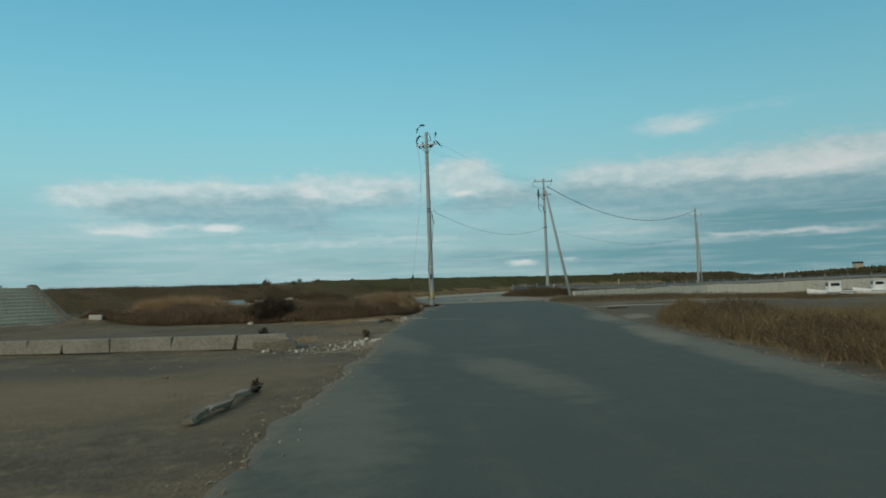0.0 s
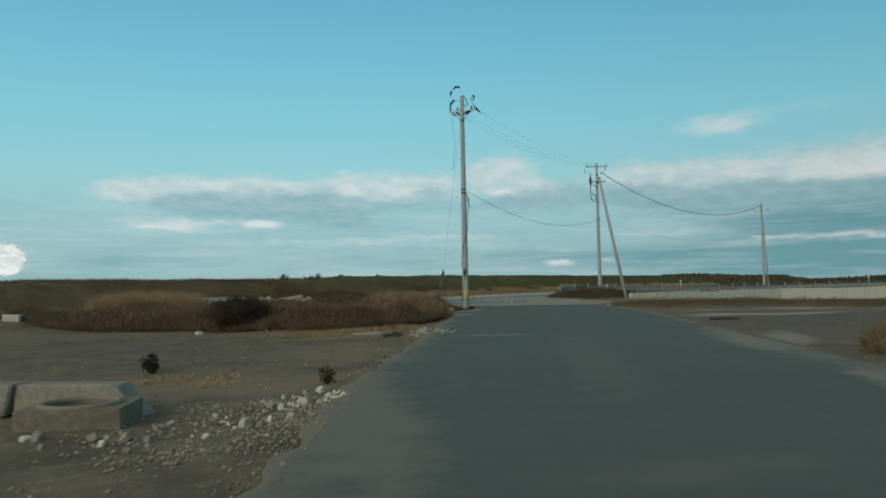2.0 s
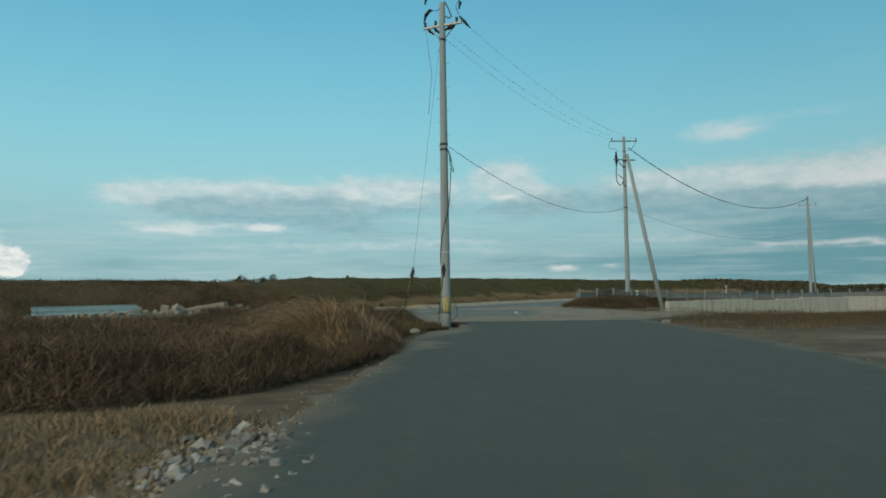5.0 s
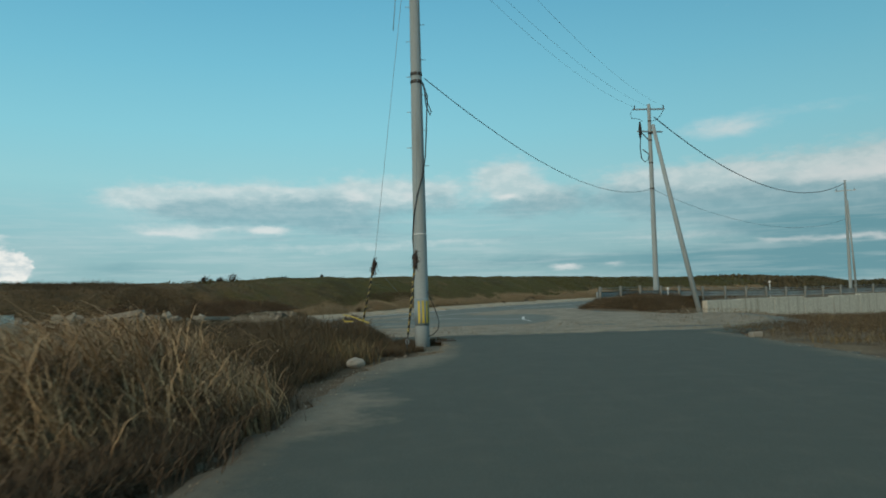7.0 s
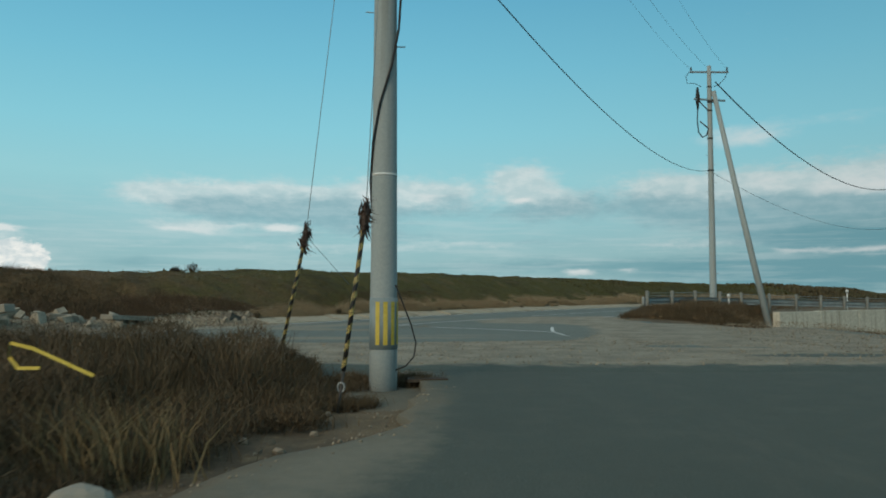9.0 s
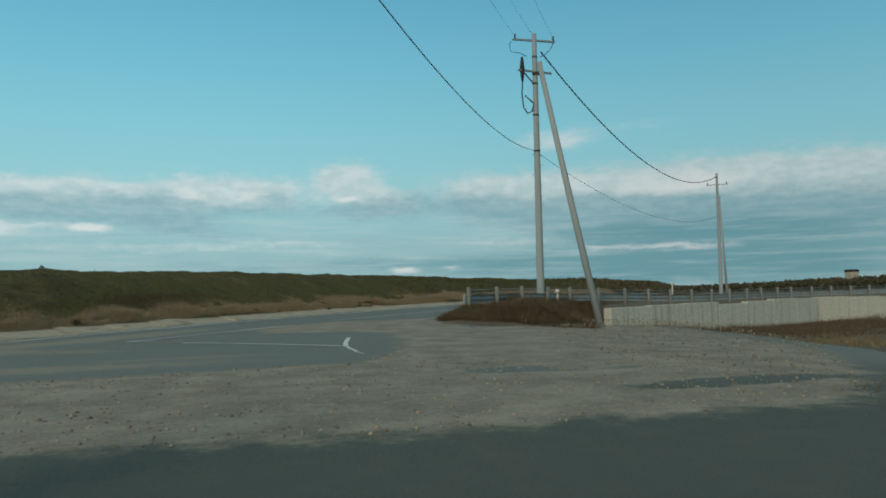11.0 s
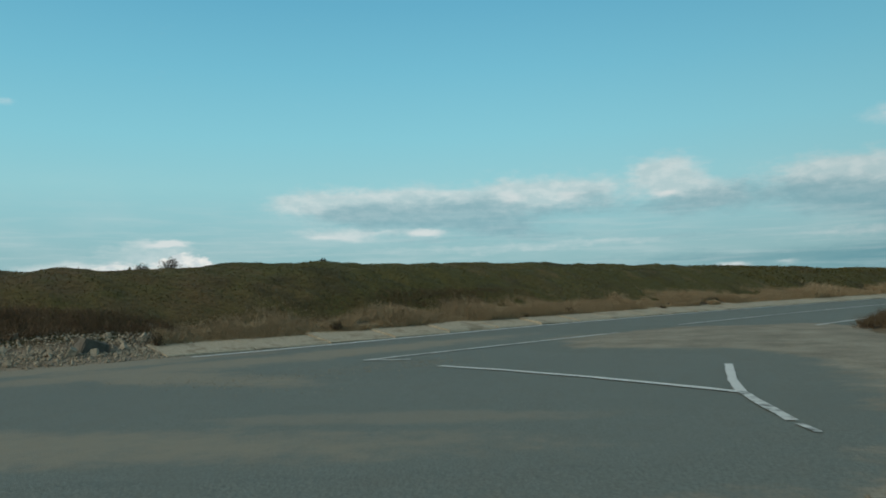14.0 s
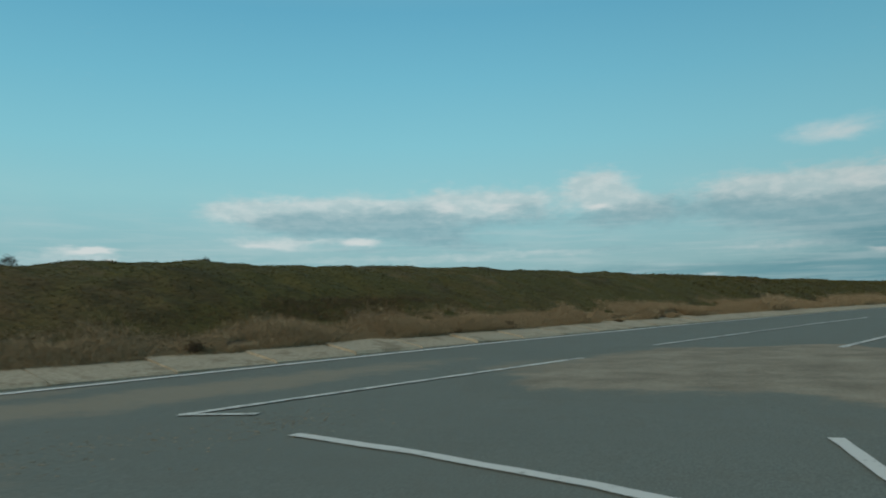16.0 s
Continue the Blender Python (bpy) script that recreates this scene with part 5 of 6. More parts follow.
rubble("roadside_stones", "loose stones along the lane's weedy edge", scatter_line([(-1.9, 9.5), (-1.35, 13), (-1.0, 17.5), (-0.9, 21)], 45, 0.18), 0.03 + 0.07 * rng.random(45), ROCKS, "stones")
ob = new("white_boulder", rock_mesh(31, 0.8, 3))
ob.data.materials[0] = M["pale_stone"]
ob.matrix_world = pose(-1.50, 16.42, 0.07, 0, 0, 30) @ Matrix.Diagonal((0.34, 0.25, 0.24, 1))
tagged(ob, "white painted lump of concrete at the lane's edge", "stone")
pts = [(-1.66, 16.05, 0.83), (-1.64, 16.02, 0.895), (-1.52, 16.0, 0.87), (-1.36, 15.97, 0.81), (-1.22, 15.95, 0.755)]
vs = []
for x, y, z in pts + [(-1.60, 16.02, 0.78), (-1.48, 15.98, 0.785)]:
    vs += [(x, y, z - 0.007), (x, y + 0.010, z + 0.007)]
tape = new("hazard_tape", mesh_of("hazard_tape", vs, None, [(0, 2, 3, 1), (2, 4, 5, 3), (4, 6, 7, 5), (6, 8, 9, 7), (0, 10, 11, 1), (10, 12, 13, 11)], "yellow"))
tagged(tape, "loose yellow tape caught on dry weeds", "tape")

# loose gravel, far too much to count
oct_v = np.array([(1, 0, 0), (-1, 0, 0), (0, 1, 0), (0, -1, 0), (0, 0, 0.8), (0, 0, -0.8)], float)
oct_t = np.array([(0, 2, 4), (2, 1, 4), (1, 3, 4), (3, 0, 4), (2, 0, 5), (1, 2, 5), (3, 1, 5), (0, 3, 5)])


def pebbles(name, xy, size, z, label):
    n = len(xy)
    ang = rng.random(n) * 6.28
    c, s = np.cos(ang), np.sin(ang)
    v = oct_v[None] * (size[:, None, None]) * (0.7 + 0.6 * rng.random((n, 6, 3)))
    v = np.stack([v[..., 0] * c[:, None] - v[..., 1] * s[:, None], v[..., 0] * s[:, None] + v[..., 1] * c[:, None], v[..., 2]], -1)
    v += np.concatenate([xy, np.asarray(z)[:, None]], 1)[:, None, :]
    t = (oct_t[None] + (np.arange(n) * 6)[:, None, None]).reshape(-1, 3)
    tagged(new(name, mesh_of(name, v.reshape(-1, 3), t, None, "stones")), label, "gravel", kind="stuff")


def sow(poly, n):
    poly = np.array(poly, float)
    lo, hi = poly.min(0), poly.max(0)
    got = np.zeros((0, 2))
    while len(got) < n:
        p = lo + rng.random((n * 2, 2)) * (hi - lo)
        got = np.concatenate([got, p[inside(poly, p)]])
    return got[:n]


xy = sow(APRON, 16000)
pebbles("gravel_stones", xy, 0.006 + 0.026 * rng.random(len(xy)) ** 4, np.full(len(xy), 0.024), "loose crushed stones on the gravel apron")
dirt = np.concatenate([sow([(-9, -17), (-3.0, -16.5), (-2.6, -8), (-2.4, 0), (-9, -1)], 1200), scatter_line([(-4.6, -14.2), (-3.6, -12.6), (-3.1, -11.9)], 2600, 0.5), scatter_line([(-3.0, -12.0), (-3.5, -13.6), (-4.2, -15.2)], 2500, 0.3), sow([(4, -12), (6, -4), (12, 6), (12, -4)], 600)])
k = 30000
ms, mq = -0.8 - 22 * rng.random(k), -1.25 + rng.normal(size=k) * 0.55
xy = np.stack(place(ms, mq), 1)
pebbles("rubble_grit", xy, 0.010 + 0.042 * rng.random(k) ** 3, land(xy[:, 0], xy[:, 1]) + 0.01, "pale broken grit over the rubble bank")
xy = np.concatenate([scatter_line([(-3.3, 36.2), (-2.2, 37.6), (-1.0, 38.8), (-0.6, 39.6)], 1300, 0.45), scatter_line([(-8.0, 36.6), (-5.0, 36.8), (-3.0, 36.2), (-1.2, 35.6)], 350, 0.35)])
pebbles("road_grit", xy, 0.003 + 0.009 * rng.random(len(xy)) ** 3, rise(along(xy[:, 0], xy[:, 1])[0]) + 0.008, "pale grit strewn over the asphalt")
ey = -34 + 59 * rng.random(7000)
left = rng.random(7000) < 0.5
ex = np.where(left, np.interp(ey, LANE_Y, LANE_L), np.interp(ey, LANE_Y, LANE_R)) + np.where(left, -1, 1) * (0.10 + rng.normal(size=7000) * 0.16)
xy = np.stack([ex, ey], 1)
onlane = (ex > np.interp(ey, LANE_Y, LANE_L)) & (ex < np.interp(ey, LANE_Y, LANE_R))
pebbles("edge_grit", xy, 0.005 + 0.016 * rng.random(7000) ** 3, np.where(onlane, 0.004, land(ex, ey) + 0.006), "loose grit along the lane's broken edges")
xy = np.array((-2.25, 0.15)) + rng.normal(size=(2600, 2)) * (0.3, 0.7)
pebbles("heap_grit", xy, 0.010 + 0.03 * rng.random(2600) ** 2, land(xy[:, 0], xy[:, 1]) + 0.02, "fine crushed stone spilling round the heap")
xy = dirt
pebbles("dirt_stones", xy, 0.005 + 0.018 * rng.random(len(xy)) ** 3, land(xy[:, 0], xy[:, 1]) + 0.004, "small stones strewn over bare dirt")


# ---- boats on the low ground ----
def build_boat(x, y, z, rz, ln, label):
    boat = empty("fishing_boat", x, y, z, label, "boat", "boats by the harbour", rz)
    boat.scale = (0.68, 0.68, 0.78)
    st = np.linspace(-0.5, 0.5, 13)
    vs, qs = [], []
    for u in st:
        wide = 0.5 * ln * 0.34 * (1 - max(0, u * 2) ** 2.4)
        sheer = 0.95 + 0.5 * max(0, u + 0.1) ** 1.5 * 1.6
        for k, (a, b) in enumerate(((-1, 1.0), (-0.96, 0.75), (-0.75, 0.25), (0, 0.0), (0.75, 0.25), (0.96, 0.75), (1, 1.0))):
            vs.append((u * ln, a * max(wide, 0.02), b * sheer))
    for i in range(12):
        for k in range(6):
            a = i * 7 + k
            qs.append((a, a + 1, a + 8, a + 7))
        qs.append((i * 7, i * 7 + 7, i * 7 + 13, i * 7 + 6))
    part("hull", mesh_of("hull", vs, [(3, 2, 1), (3, 1, 0), (3, 0, 6), (3, 6, 5), (3, 5, 4)], qs, "white_gloss"), boat)
    part("stripe", box("blue_paint", (ln * 0.62, ln * 0.345, 0.07), (-ln * 0.18, 0, 0.82), 0.01), boat, "blue stripe along the hull")
    cab = part("cabin", box("white_gloss", (ln * 0.28, ln * 0.2, 1.15), (-ln * 0.08, 0, 1.5), 0.06), boat)
    for sx in (-1, 1):
        part("cabin_window", box("tinted", (ln * 0.19, 0.02, 0.36), (-ln * 0.08, sx * ln * 0.102, 1.75), 0.005), cab, "dark side window")
    part("windscreen", box("tinted", (0.02, ln * 0.16, 0.36), (ln * 0.063, 0, 1.75), 0.005), cab, "dark windscreen")
    part("roof", box("white_gloss", (ln * 0.33, ln * 0.23, 0.07), (-ln * 0.07, 0, 2.12), 0.02), cab)
    part("rail", tube("steel", [(ln * 0.12, -ln * 0.12, 1.2), (ln * 0.2, -ln * 0.1, 1.7), (ln * 0.42, 0, 1.95), (ln * 0.2, ln * 0.1, 1.7), (ln * 0.12, ln * 0.12, 1.2)], 0.025, 6), boat)
    part("mast", tube("steel", [(-ln * 0.25, 0, 1.0), (-ln * 0.3, 0, 3.0)], 0.03, 6), boat)


build_boat(39.6, 42.5, -1.22, 172, 6.4, "white fishing boat with a small cabin, standing in grass")
build_boat(44.2, 42.5, -1.22, 165, 6.0, "white fishing boat with a blue stripe, farther along")


# ---- marker posts ----
for x, y, zt in ((13.5, 49.4, 1.12), (22.3, 55.6, 1.40), (47.0, 65.6, 1.5)):
    th = empty("delineator", x, y, zt - 0.95, "white roadside delineator post with a round top", "delineator", "delineators")
    part("post", tube("white_gloss", [(0, 0, -0.1), (0, 0, 0.85)], 0.03, 8), th)
    part("reflector", tube("white_gloss", [(0, -0.02, 0.95), (0, 0.02, 0.95)], 0.085, 14), th, "round white reflector")
hut = empty("lookout_hut", 98.3, 132.1, 2.0, "small dark hut on the far wooded rise", "hut")
part("wall", box("steps_concrete", (1.6, 1.5, 1.7), (0, 0, 0.55), 0.05), hut)
part("roof", box("black", (1.9, 1.8, 0.45), (0, 0, 1.55), 0.2), hut)


# ---- plants ----
def lush(x, y, scale):
    """Patchiness of growth, 0 to 1."""
    return 0.5 + 0.5 * waves(np.asarray(x) * scale, np.asarray(y) * scale)


def grass(name, poly, n, h0, h1, mat, label, wind=(0.0, 0.0), width=0.012, lean=0.35, scale=0.8, category="dry grass", clump=0.0):
    xy = sow(poly, n)
    if clump:
        k = max(8, int(n / 120))
        c = sow(poly, k)
        xy = c[rng.integers(k, size=n)] + rng.normal(size=(n, 2)) * clump
    g = lush(xy[:, 0], xy[:, 1], scale)
    h = (h0 + (h1 - h0) * g) * (0.65 + 0.5 * rng.random(n))
    pos = np.concatenate([xy, land(xy[:, 0], xy[:, 1])[:, None] - 0.02], 1)
    h = h * (0.35 + 0.65 * ease(edge_distance(poly, xy), 0, 0.8)) if not clump else h
    tip = (rng.normal(size=(n, 2)) * lean + np.array(wind)) * h[:, None]
    w = width * (0.6 + 0.9 * rng.random(n))
    return tagged(new(name, blades(pos, h, tip, w, mat)), label, category, kind="stuff")


def scrub(name, poly, n, h, mat, label, leaf=0.07, scale=0.7, category="weeds", stalks=True):
    """Dense dry weeds: many small leaves in humps over bent stalks."""
    xy = sow(poly, n)
    top = h * (0.18 + 0.80 * knots(xy[:, 0], xy[:, 1], 1.9 / scale, 5) + 0.52 * knots(xy[:, 0], xy[:, 1], 0.55 / scale, 6))
    top = top * (0.3 + 0.7 * ease(edge_distance(poly, xy), 0, 0.9))
    z = land(xy[:, 0], xy[:, 1]) + top * rng.random(n) ** 0.6
    pos, m = np.concatenate([xy, z[:, None]], 1), n * 2 // 5
    tagged(new(name, twigs(pos[m:], leaf * (1.6 + 2.6 * rng.random(n - m)), np.full(n - m, leaf * 0.2), mat)), label, category, kind="stuff")
    tagged(new(name + "_leaves", leaves(pos[:m], leaf * (0.3 + 0.5 * rng.random(m)), mat, 0.3)), label + ", small withered leaves", category, kind="stuff")
    if stalks:
        arcs(name + "_stems", poly, n // 16, h * 0.7, h * 1.45, mat, label + ", bent stems", (-0.1, 0.0), 0.006, category)


def arcs(name, poly, n, h0, h1, mat, label, wind, width, category, fall=0.0):
    """Long leaves that rise and bend over with the wind, in five pieces each."""
    k = max(10, n // 70)
    c = sow(poly, k)
    pick = rng.integers(k, size=n)
    xy = c[pick] + rng.normal(size=(n, 2)) * 0.16
    g = lush(xy[:, 0], xy[:, 1], 0.9)
    h = (h0 + (h1 - h0) * g) * (0.55 + 0.55 * rng.random(n)) * (0.45 + 0.55 * ease(edge_distance(poly, c), 0, 0.9))[pick]
    out = (rng.normal(size=(n, 2)) * 0.55 + np.array(wind)) * h[:, None]
    droop = 0.15 + 0.55 * rng.random(n)
    fall = fall * (0.3 + rng.random(n))
    a = rng.random(n) * 2 * np.pi
    side = np.stack([np.cos(a), np.sin(a), np.zeros(n)], 1) * (width * (0.6 + 0.8 * rng.random(n)))[:, None]
    base = np.concatenate([xy, land(xy[:, 0], xy[:, 1])[:, None] - 0.02], 1)
    rows = []
    for t, w in ((0, 0.7), (0.3, 1.0), (0.55, 0.9), (0.8, 0.6)):
        mid = base + np.concatenate([out * t ** 1.8, (h * (t * (1 + droop) - droop * t ** 3 - fall * t ** 4))[:, None]], 1)
        rows += [mid - side * w / 2, mid + side * w / 2]
    rows.append(base + np.concatenate([out * 1.05, (h * (1 - droop * 0.12 - fall))[:, None]], 1))
    v = np.stack(rows, 1).reshape(-1, 3)
    i = (np.arange(n) * 9)[:, None]
    tris = np.concatenate([i + f for f in ([0, 1, 3], [0, 3, 2], [2, 3, 5], [2, 5, 4], [4, 5, 7], [4, 7, 6], [6, 7, 8])])
    return tagged(new(name, mesh_of("arcs", v, tris, None, mat)), label, category, kind="stuff")


# left hedge of brown weeds, and the reeds that lean out of it
HEDGE = [(-18.2, 7.2), (-17, 6.2), (-12.5, 3.9), (-9, 2.8), (-7, 2.1), (-4.5, 2.6), (-3.1, 4.2), (-2.3, 6.2), (-2.7, 8.2), (-5, 8.8), (-8, 9), (-16, 11), (-18.4, 12.5)]
scrub("brown_weeds", HEDGE, 190000, 0.66, "brown_weed", "thick belt of dead reddish-brown weeds")
REEDS = [(-3.6, 8.6), (-2.6, 7.8), (-1.85, 10.2), (-2.1, 12.4), (-3.0, 13.5), (-4.3, 13.0)]
LOWREEDS = [(-5.4, 9.2), (-4.4, 8.2), (-3.6, 8.6), (-4.3, 13.0), (-5.2, 13.4)]
arcs("low_reeds", LOWREEDS, 7000, 0.6, 0.9, "reed", "shorter dry straw-coloured reeds bent by wind", (-0.8, -0.1), 0.009, "reeds", 0.35)
arcs("reeds", REEDS, 19000, 1.12, 1.62, "reed", "tall dry straw-coloured reeds bent by wind", (-0.75, -0.1), 0.009, "reeds", 0.38)
scrub("brown_weeds", [(-16, 9.2), (-8, 8.8), (-4.6, 9.0), (-4.6, 13.6), (-9.5, 14.2), (-16, 13)], 70000, 0.55, "brown_weed", "low tangle of dead brown weeds")
scrub("brown_weeds", [(-3.0, 7.0), (-2.3, 6.6), (-1.85, 9.2), (-1.75, 11.6), (-1.9, 13.0), (-2.2, 12.4), (-2.05, 10.2), (-2.7, 8.2)], 34000, 0.55, "brown_weed", "dead brown weeds at the foot of the reeds", 0.05, 0.9)
scrub("reed_litter", REEDS, 90000, 0.8, "brown_weed", "dark dead leaves under the reeds", 0.05, 0.9)
grass("reeds", [(-18, 12.6), (-12.6, 12.2), (-12.0, 15.5), (-18, 16.5)], 20000, 0.8, 1.45, "reed", "far clump of dry straw-coloured reeds", (-0.2, 0.0), 0.014, 0.35, 0.35, "reeds")
POLEWEED = [(-9.5, 14.0), (-6.5, 13.9), (-3.4, 13.4), (-2.1, 13.2), (-1.9, 14.6), (-1.75, 15.6), (-1.75, 16.8), (-1.35, 18.0), (-1.05, 20.0), (-1.1, 21.6), (-1.7, 23.8), (-5.5, 24.5), (-9.5, 24.0)]
scrub("dark_weeds", POLEWEED, 260000, 0.70, "dark_weed", "dark tangled dead weeds beside the pole", 0.045, 0.75)
grass("dry_tufts", POLEWEED, 1300, 0.3, 0.7, "olive_grass", "thin straw tufts among dark weeds", (-0.1, 0), 0.010, 0.4, 1.1, "dry grass", 0.22)
scrub("waste_weeds", [(-18.5, 12), (-16, 9.5), (-9.5, 14), (-9.5, 24), (-6, 25.0), (-9.5, 29), (-24, 24)], 50000, 0.36, "brown_weed", "dead brown weeds over rough waste ground", 0.09, 0.5)
scrub("waste_weeds", [(-30, 27), (-20, 29), (-14, 33.5), (-11, 37), (-12, 40), (-22, 44), (-34, 40)], 40000, 0.24, "dark_weed", "low dead weeds between concrete rubble", 0.09, 0.5)


for x, y, r in ((-0.75, 21.0, 0.3), (-1.0, 22.6, 0.45), (-0.2, 22.9, 0.3), (-1.35, 20.6, 0.5), (-1.1, 19.4, 0.35)):
    scrub("foot_weeds", [(x + r * math.cos(a), y + r * math.sin(a)) for a in np.linspace(0, 5.5, 8)], 2600, 0.42, "dark_weed", "wispy dark weeds round the pole's foot", 0.035, 1.0)


grass("weed_stalks", [(-7, 14.2), (-3.2, 13.9), (-2.1, 14.0), (-1.95, 15.8), (-2.4, 17.2), (-7, 17.8)], 9000, 0.45, 0.95, "olive_grass", "pale dry stalks standing in the brown weeds", (-0.15, 0.0), 0.010, 0.4, 0.7, "dry grass")


def bush(name, x, y, r, h, n, mat, leaf, label, category="bush"):
    """A bush: forked stems and a ragged crown of leaves."""
    th = empty(name, x, y, float(land(x, y)) - 0.03, label, category)
    for i in range(9):
        a = 2.4 * i
        part("stem", tube("debris", [(0, 0, 0), (math.cos(a) * r * 0.25, math.sin(a) * r * 0.25, h * 0.4), (math.cos(a) * r * 0.55, math.sin(a) * r * 0.55, h * 0.75)], [0.03, 0.02, 0.006], 5), th)
    k = 60
    d = rng.normal(size=(k, 3))
    d /= np.linalg.norm(d, axis=1)[:, None]
    c = d * (rng.random(k) ** 0.45 * 0.82)[:, None] * (r, r, h * 0.5) + (0, 0, h * 0.5)
    p = c[rng.integers(k, size=n)] + rng.normal(size=(n, 3)) * (r * 0.13, r * 0.13, h * 0.07)
    p[:, 2] = np.maximum(p[:, 2], 0.02)
    part("crown", leaves(p, leaf * (0.6 + 0.8 * rng.random(n)), mat, 0.4), th, "ragged crown of small leaves")


grass("dry_tufts", [(-6.2, -10.6), (-4.3, -10.6), (-4.3, -9.2), (-6.2, -9.2)], 900, 0.06, 0.2, "tan_grass", "straw-coloured dry tufts on bare dirt", (0, 0), 0.010, 0.5, 0.7, "dry grass", 0.12)
bush("dark_bush", -8.35, 3.2, 1.05, 1.2, 26000, "bush_leaf", 0.038, "round dark brown bush among dead weeds")
bush("seedling", -6.5, -9.0, 0.16, 0.36, 420, "dark_leaf", 0.05, "small dark seedling behind the low wall", "plant")
bush("seedling", -3.6, -10.7, 0.12, 0.3, 160, "dark_weed", 0.05, "dry upright weed at the lane's edge", "plant")
bush("seedling", -4.55, -20.6, 0.08, 0.22, 110, "dark_leaf", 0.05, "small dark weed by the kerb stones", "plant")
grass("dry_turf", [(-12, -8), (-3.2, -8), (-2.6, -1), (-3.2, 2.5), (-6, 0.6), (-12, 0.6)], 6000, 0.015, 0.06, "olive_grass", "thin patches of dry turf on dirt", (0, 0), 0.012, 0.6, 0.7, "dry grass", 0.35)
grass("dry_turf", [(-6.6, -0.6), (-2.9, -0.9), (-2.7, 1.8), (-4.2, 2.4), (-6.8, 2.0)], 9000, 0.04, 0.17, "dun_grass", "tan dry grass before the brown weeds", (-0.1, 0), 0.012, 0.6, 0.9, "dry grass", 0.3)
grass("dry_turf", [(-14, -24), (-4.9, -24), (-4.3, -16.5), (-14, -15.5)], 1800, 0.015, 0.05, "olive_grass", "thin patches of dry turf on dirt", (0, 0), 0.012, 0.7, 0.7, "dry grass", 0.35)

# right bank of olive grass and the strip beyond the yard
RBANK = [(2.75, -36), (3.0, -24), (3.35, -19), (4.05, -13), (4.7, -9.0), (5.6, -7.2), (7.5, -7.5), (13, -9), (30, -12), (30, -30), (12, -36)]
grass("bank_grass", RBANK, 90000, 0.30, 0.68, "olive_grass", "tall dull yellow-brown grass beside the lane", (-0.15, 0), 0.011, 0.55, 0.7)
scrub("bank_weeds", [(2.9, -34), (3.15, -24), (3.5, -19), (4.2, -13), (4.9, -9.2), (6.0, -7.6), (7.5, -9), (6, -16), (5, -24), (5, -34)], 30000, 0.5, "dark_weed", "dead brown weeds at the foot of tall grass", 0.07, 1.1)
scrub("bank_tip", [(4.9, -8.2), (5.4, -7.0), (6.4, -6.9), (7.0, -8.0), (6.4, -9.0), (5.4, -9.2)], 14000, 0.82, "olive_grass", "upright feathery dry grass at the bank's tip", 0.06, 1.0, "dry grass")
STRIP = [(7.6, 24.6), (7.8, 20.5), (8.4, 17.8), (12, 17.0), (24, 19), (34, 26), (34, 33), (18, 30), (11, 27.5)]
grass("strip_grass", STRIP, 9000, 0.10, 0.36, "olive_grass", "low dry grass strip beside the yard", (0, 0), 0.014, 0.45, 0.9, "dry grass", 0.4)
scrub("strip_weeds", STRIP, 50000, 0.34, "dark_weed", "low dark weeds beside the yard", 0.06, 1.0)
scrub("wall_weeds", [(14.6, 44.0), (16.5, 47.8), (34, 58.3), (60, 64.8), (60, 60), (36, 52), (22, 44)], 30000, 0.24, "dark_weed", "dark weeds along the foot of the retaining wall", 0.09, 0.6)
scrub("low_field", [(22, 26), (40, 30), (70, 50), (70, 60), (36, 52), (18, 40), (14, 34)], 26000, 0.14, "olive_grass", "flat rough grass on the low ground", 0.10, 0.4, "rough grass")
BERM = [(7.3, 45.2), (8.6, 43.2), (12.2, 42.4), (13.5, 44.3), (14.2, 47.4), (15.2, 49.5), (17.2, 53.5), (14.4, 52.4), (9.4, 47.5)]
scrub("berm_weeds", BERM, 120000, 0.60, "dark_weed", "dead brown weeds on the bank round the poles", 0.06, 1.2)
grass("berm_tufts", BERM, 3000, 0.3, 0.8, "reed", "pale straw stems on the bank", (0, 0), 0.012, 0.35, 1.0)
scrub("shoulder_weeds", [place(22, 10.3), place(60, 10.5), place(90, 10.5), place(90, 13), place(40, 13), place(24, 12)], 9000, 0.30, "dark_weed", "patchy weeds behind the guardrail", 0.10, 0.5)


# ---- overgrown bank beyond the main road ----
def bank_top(x, y):
    s, q = along(x, y)
    q = setback(s, q)
    g = 0.35 * knots(x, y, 2.6, 1) + 0.35 * knots(x, y, 1.0, 2) + 0.3 * knots(x, y, 0.45, 3)
    return land(x, y) + 0.34 * g * ease(-q, 1.7, 3.2) + 0.05 * ease(-q, 2, 5) - 0.02


def bank_shell(s0, s1, ds, t0, t1, dt):
    """The closed, hummocky roof of the scrub."""
    ss, tt = np.arange(s0, s1 + ds / 2, ds), np.arange(t0, t1 + dt / 2, dt)
    S, T = np.meshgrid(ss, tt)
    x, y = place(S + 0.3 * ds * rng.normal(size=S.shape) * (S > s0) * (S < s1 - ds), -T)
    n, m = len(ss), len(tt)
    i = (np.arange(m - 1)[:, None] * n + np.arange(n - 1)[None, :]).ravel()
    me = mesh_of("bank_scrub", np.stack([x, y, bank_top(x, y)], -1).reshape(-1, 3), None, np.stack([i, i + n, i + n + 1, i + 1], 1), "dune_cover", True)
    tagged(new("bank_scrub", me), "dense low olive-brown scrub over the bank", "shrubs", kind="stuff")


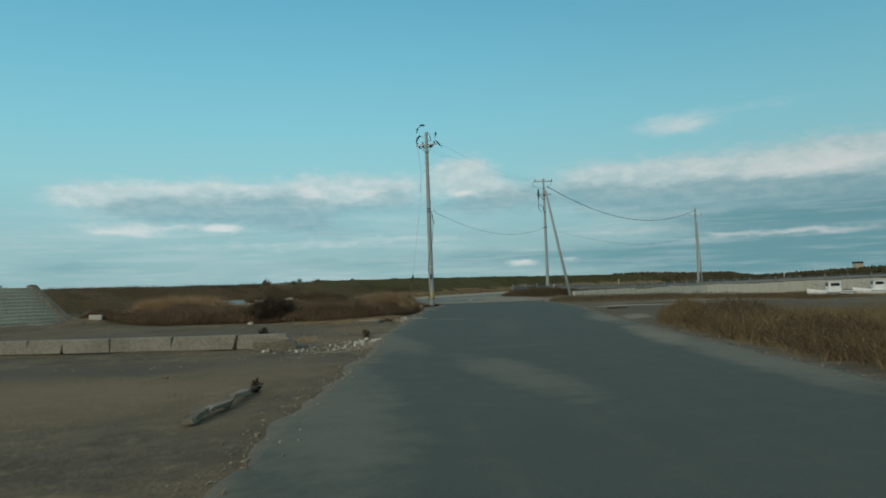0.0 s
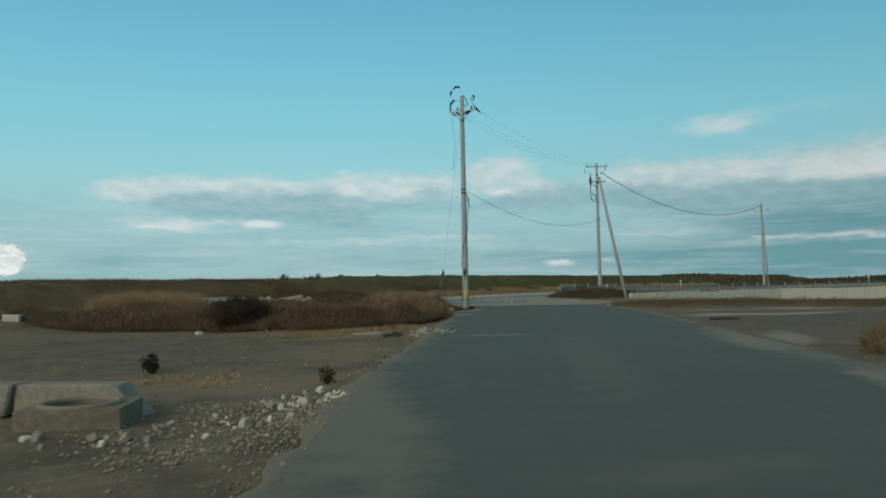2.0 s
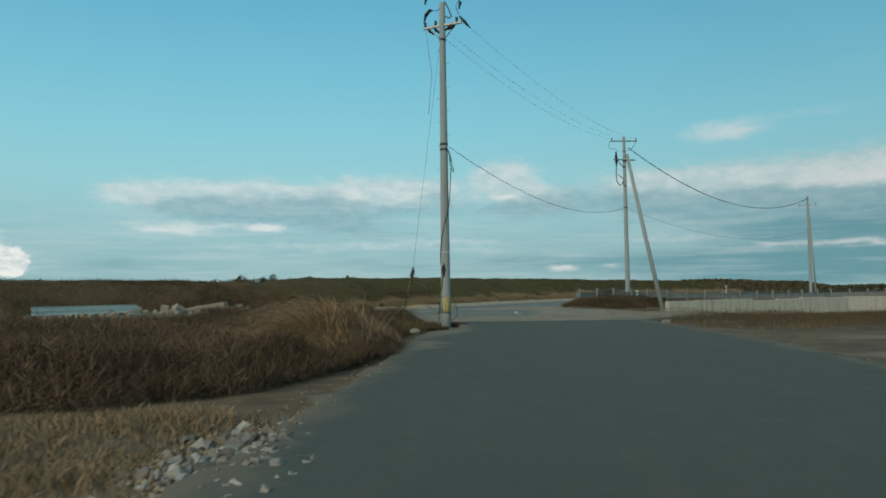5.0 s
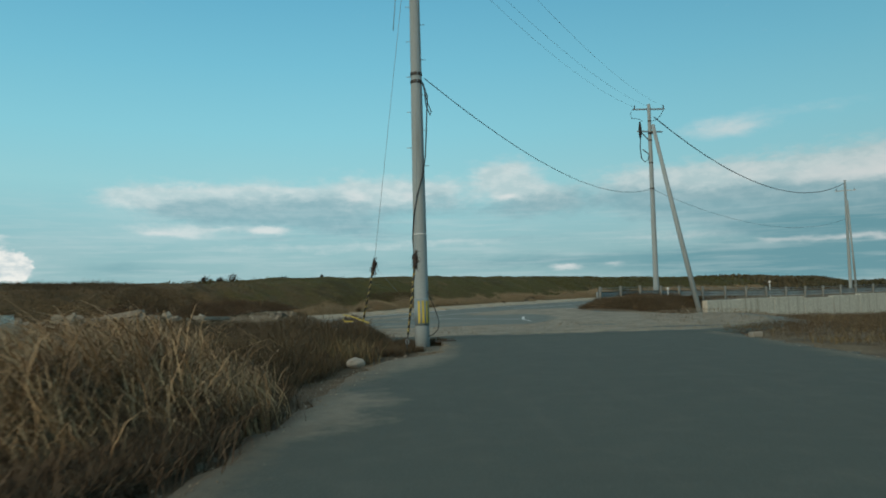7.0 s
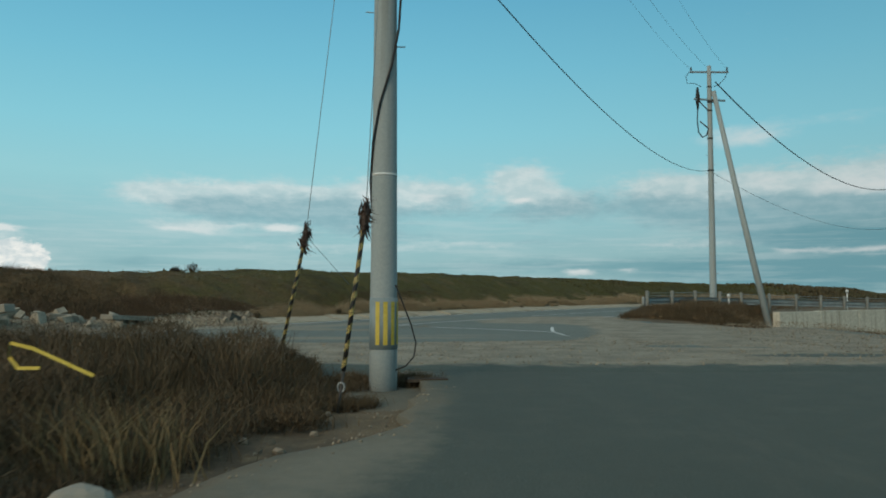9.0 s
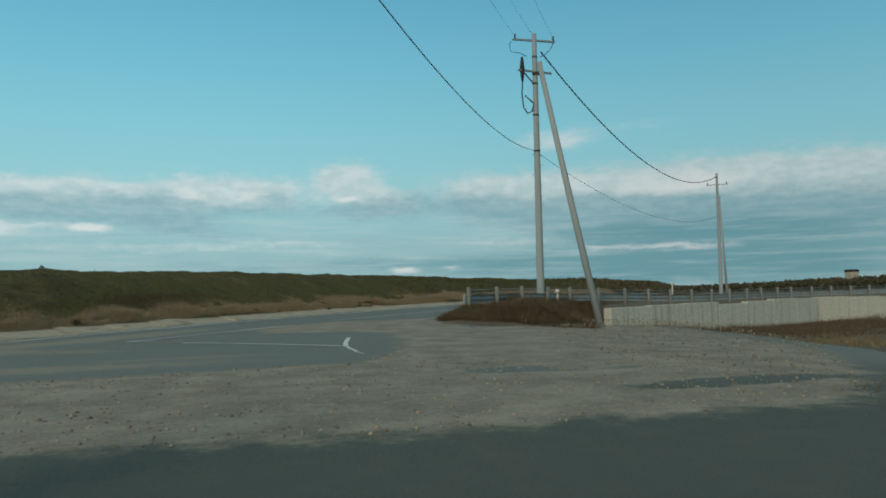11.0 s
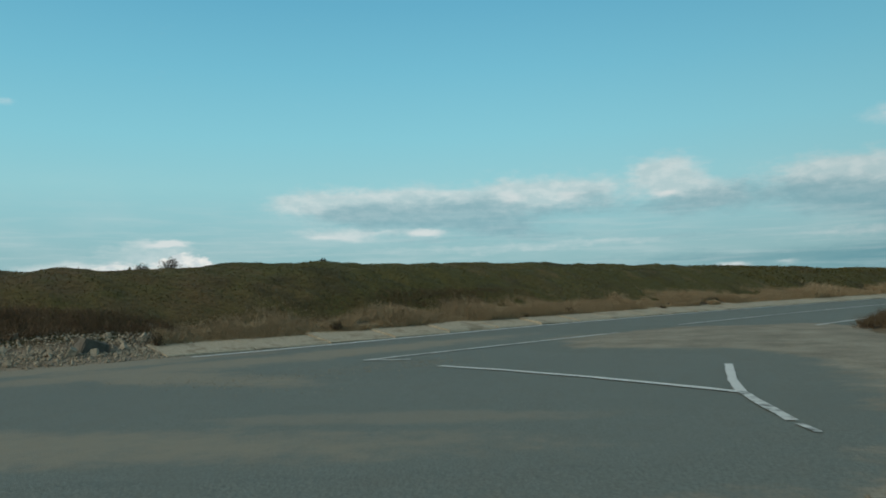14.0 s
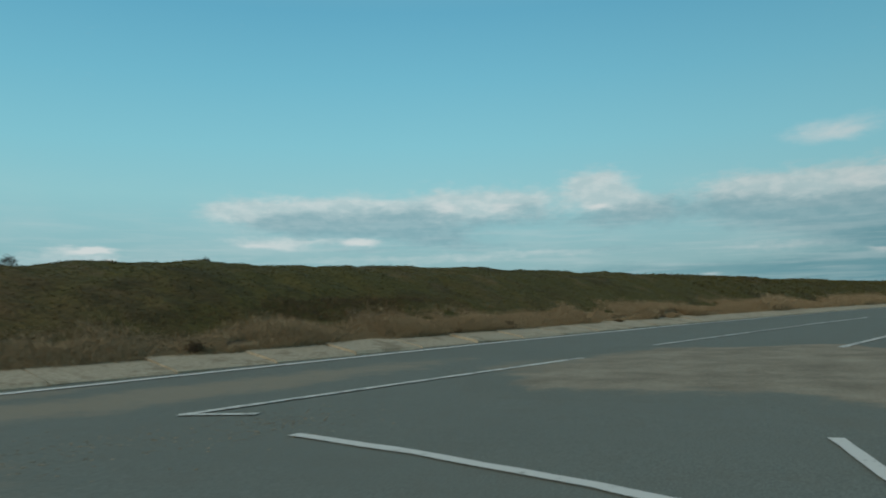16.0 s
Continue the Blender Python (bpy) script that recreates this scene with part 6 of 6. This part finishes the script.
def bank_plants(name, s0, s1, t0, t1, n, leaf, label):
    s = s0 + (s1 - s0) * rng.random(n)
    t = t0 + (t1 - t0) * rng.random(n) ** 1.15
    x, y = place(s, -t)
    z = bank_top(x, y) + leaf * (rng.random(n) * 0.8 - 0.45)
    tagged(new(name, leaves(np.stack([x, y, z], 1), leaf * (0.5 + rng.random(n)), "dune_leaf", 0.05, 0.35)), label, "shrubs", kind="stuff")


bank_shell(-34, 40, 0.16, 1.75, 12.0, 0.16)
bank_shell(40, 260, 0.6, 1.75, 30.0, 0.5)
bank_shell(-110, -34, 0.5, 1.75, 22.0, 0.5)
LOWSCRUB = "fine leaves and twig ends of the low scrub"
bank_plants("scrub_leaves", -34, 34, 1.9, 12, 260000, 0.042, LOWSCRUB)
bank_plants("scrub_leaves", 34, 90, 2.0, 14, 90000, 0.10, LOWSCRUB)
bank_plants("scrub_leaves", -95, -34, 2.0, 16, 50000, 0.12, LOWSCRUB)
bank_plants("scrub_leaves", 90, 260, 2.6, 30, 50000, 0.3, LOWSCRUB)
bank_plants("scrub_leaves", -120, 120, 12, 70, 90000, 0.2, "low scrub on the bank's top")


scrub("bank_shrubs", [place(-7.5, -2.6), place(-2.0, -2.2), place(-1.0, -3.4), place(-2.5, -5.4), place(-6, -9), place(-11, -13), place(-13, -12), place(-9.5, -6)], 70000, 0.20, "dark_weed", "dead dark-brown shrubs on the bank's slope", 0.06, 0.55, "shrubs")
scrub("bank_shrubs", [place(-10, -2.9), place(-6, -2.2), place(-2.4, -2.0), place(-0.4, -1.9), place(-0.8, -3.0), place(-4, -3.9), place(-10, -5.2)], 45000, 0.34, "brown_weed", "dead dark-brown shrubs behind the rubble", 0.05, 0.6, "shrubs")
scrub("bank_shrubs", [place(2, -2.6), place(9, -2.4), place(14, -2.6), place(13, -3.8), place(4, -3.8)], 20000, 0.3, "dark_weed", "dead dark-brown shrubs on the bank's slope", 0.05, 0.8, "shrubs")


def fringe(s0, s1, n, h, width):
    s, t = s0 + (s1 - s0) * rng.random(n), 1.35 + np.abs(rng.normal(size=n)) * 0.58
    x, y = place(s, -t)
    keep = 0.6 * knots(s, t * 3, 1.7, 8) + 0.4 * knots(s, t * 3, 0.6, 9) > 0.33
    x, y = x[keep], y[keep]
    m = len(x)
    hh = h * (0.25 + 0.9 * knots(x, y, 1.3, 10)) * (0.5 + 0.6 * rng.random(m))
    tagged(new("fringe_grass", blades(np.stack([x, y, land(x, y) - 0.02], 1), hh, (rng.normal(size=(m, 2)) * 0.7 + (-0.3, 0.1)) * hh[:, None], np.full(m, width), "tan_grass")), "tan dry grass along the foot of the bank", "dry grass", kind="stuff")


fringe(-1.0, 36, 190000, 0.29, 0.013)
fringe(36, 110, 60000, 0.5, 0.03)
for s, t, h in ((3.6, 1.5, 0.5), (11.0, 1.4, 0.42), (13.5, 1.5, 0.5), (19.5, 1.3, 0.4), (-1.2, 1.3, 0.62)):
    x, y = place(s, -t)
    bush("dark_tuft", x, y, 0.2, h * 0.6, 320, "dark_weed", 0.045, "dark dead tuft on the kerb's sandy edge", "tuft")
for s_ in (-35.5, -37.0, -38.8):
    bx, by = place(s_, 3.0)
    bush("crest_bush", bx, by, 0.8, 0.75, 700, "dark_leaf", 0.09, "scraggy dark bush above the concrete steps")
for x, y, r, h in ((-13.6, 52.6, 0.50, 0.75), (-14.1, 51.6, 0.3, 0.6), (-8.0, 53.6, 0.16, 0.5)):
    bush("crest_bush", x, y, r, h, 420, "dark_leaf", 0.06, "scraggy dark bush on the bank's crest")
for x, y, h in ((-19.5, 66, 1.3), (-13.2, 66, 1.0), (-34, 60, 1.2), (-3.5, 76, 0.9)):
    bush("crest_bush", x, y, 0.7, h * 0.75, 500, "dark_leaf", 0.13, "scraggy dark bush on the bank's crest")


# ---- far woods ----
def taper(a):
    return ease(a, 22, 44)


def woods(a0, a1, d0, d1, n, h, leaf):
    a = np.radians(a0 + (a1 - a0) * rng.random(n))
    d = d0 + (d1 - d0) * rng.random(n)
    x, y = np.sin(a) * d, np.cos(a) * d
    g = 0.45 + 0.4 * lush(x, y, 0.045) + 0.25 * lush(x, y, 0.17)
    z = land(x, y) + h * g * (0.15 + 0.85 * taper(np.degrees(a))) * rng.random(n) ** 0.5
    tagged(new("far_woods", leaves(np.stack([x, y, z], 1), leaf * (0.6 + 0.8 * rng.random(n)), "far_wood", 0.6)), "low dark coastal woods far off", "woods", kind="stuff")


woods(18, 78, 150, 260, 120000, 3.0, 0.6)
woods(-75, 26, 260, 380, 60000, 2.2, 1.1)
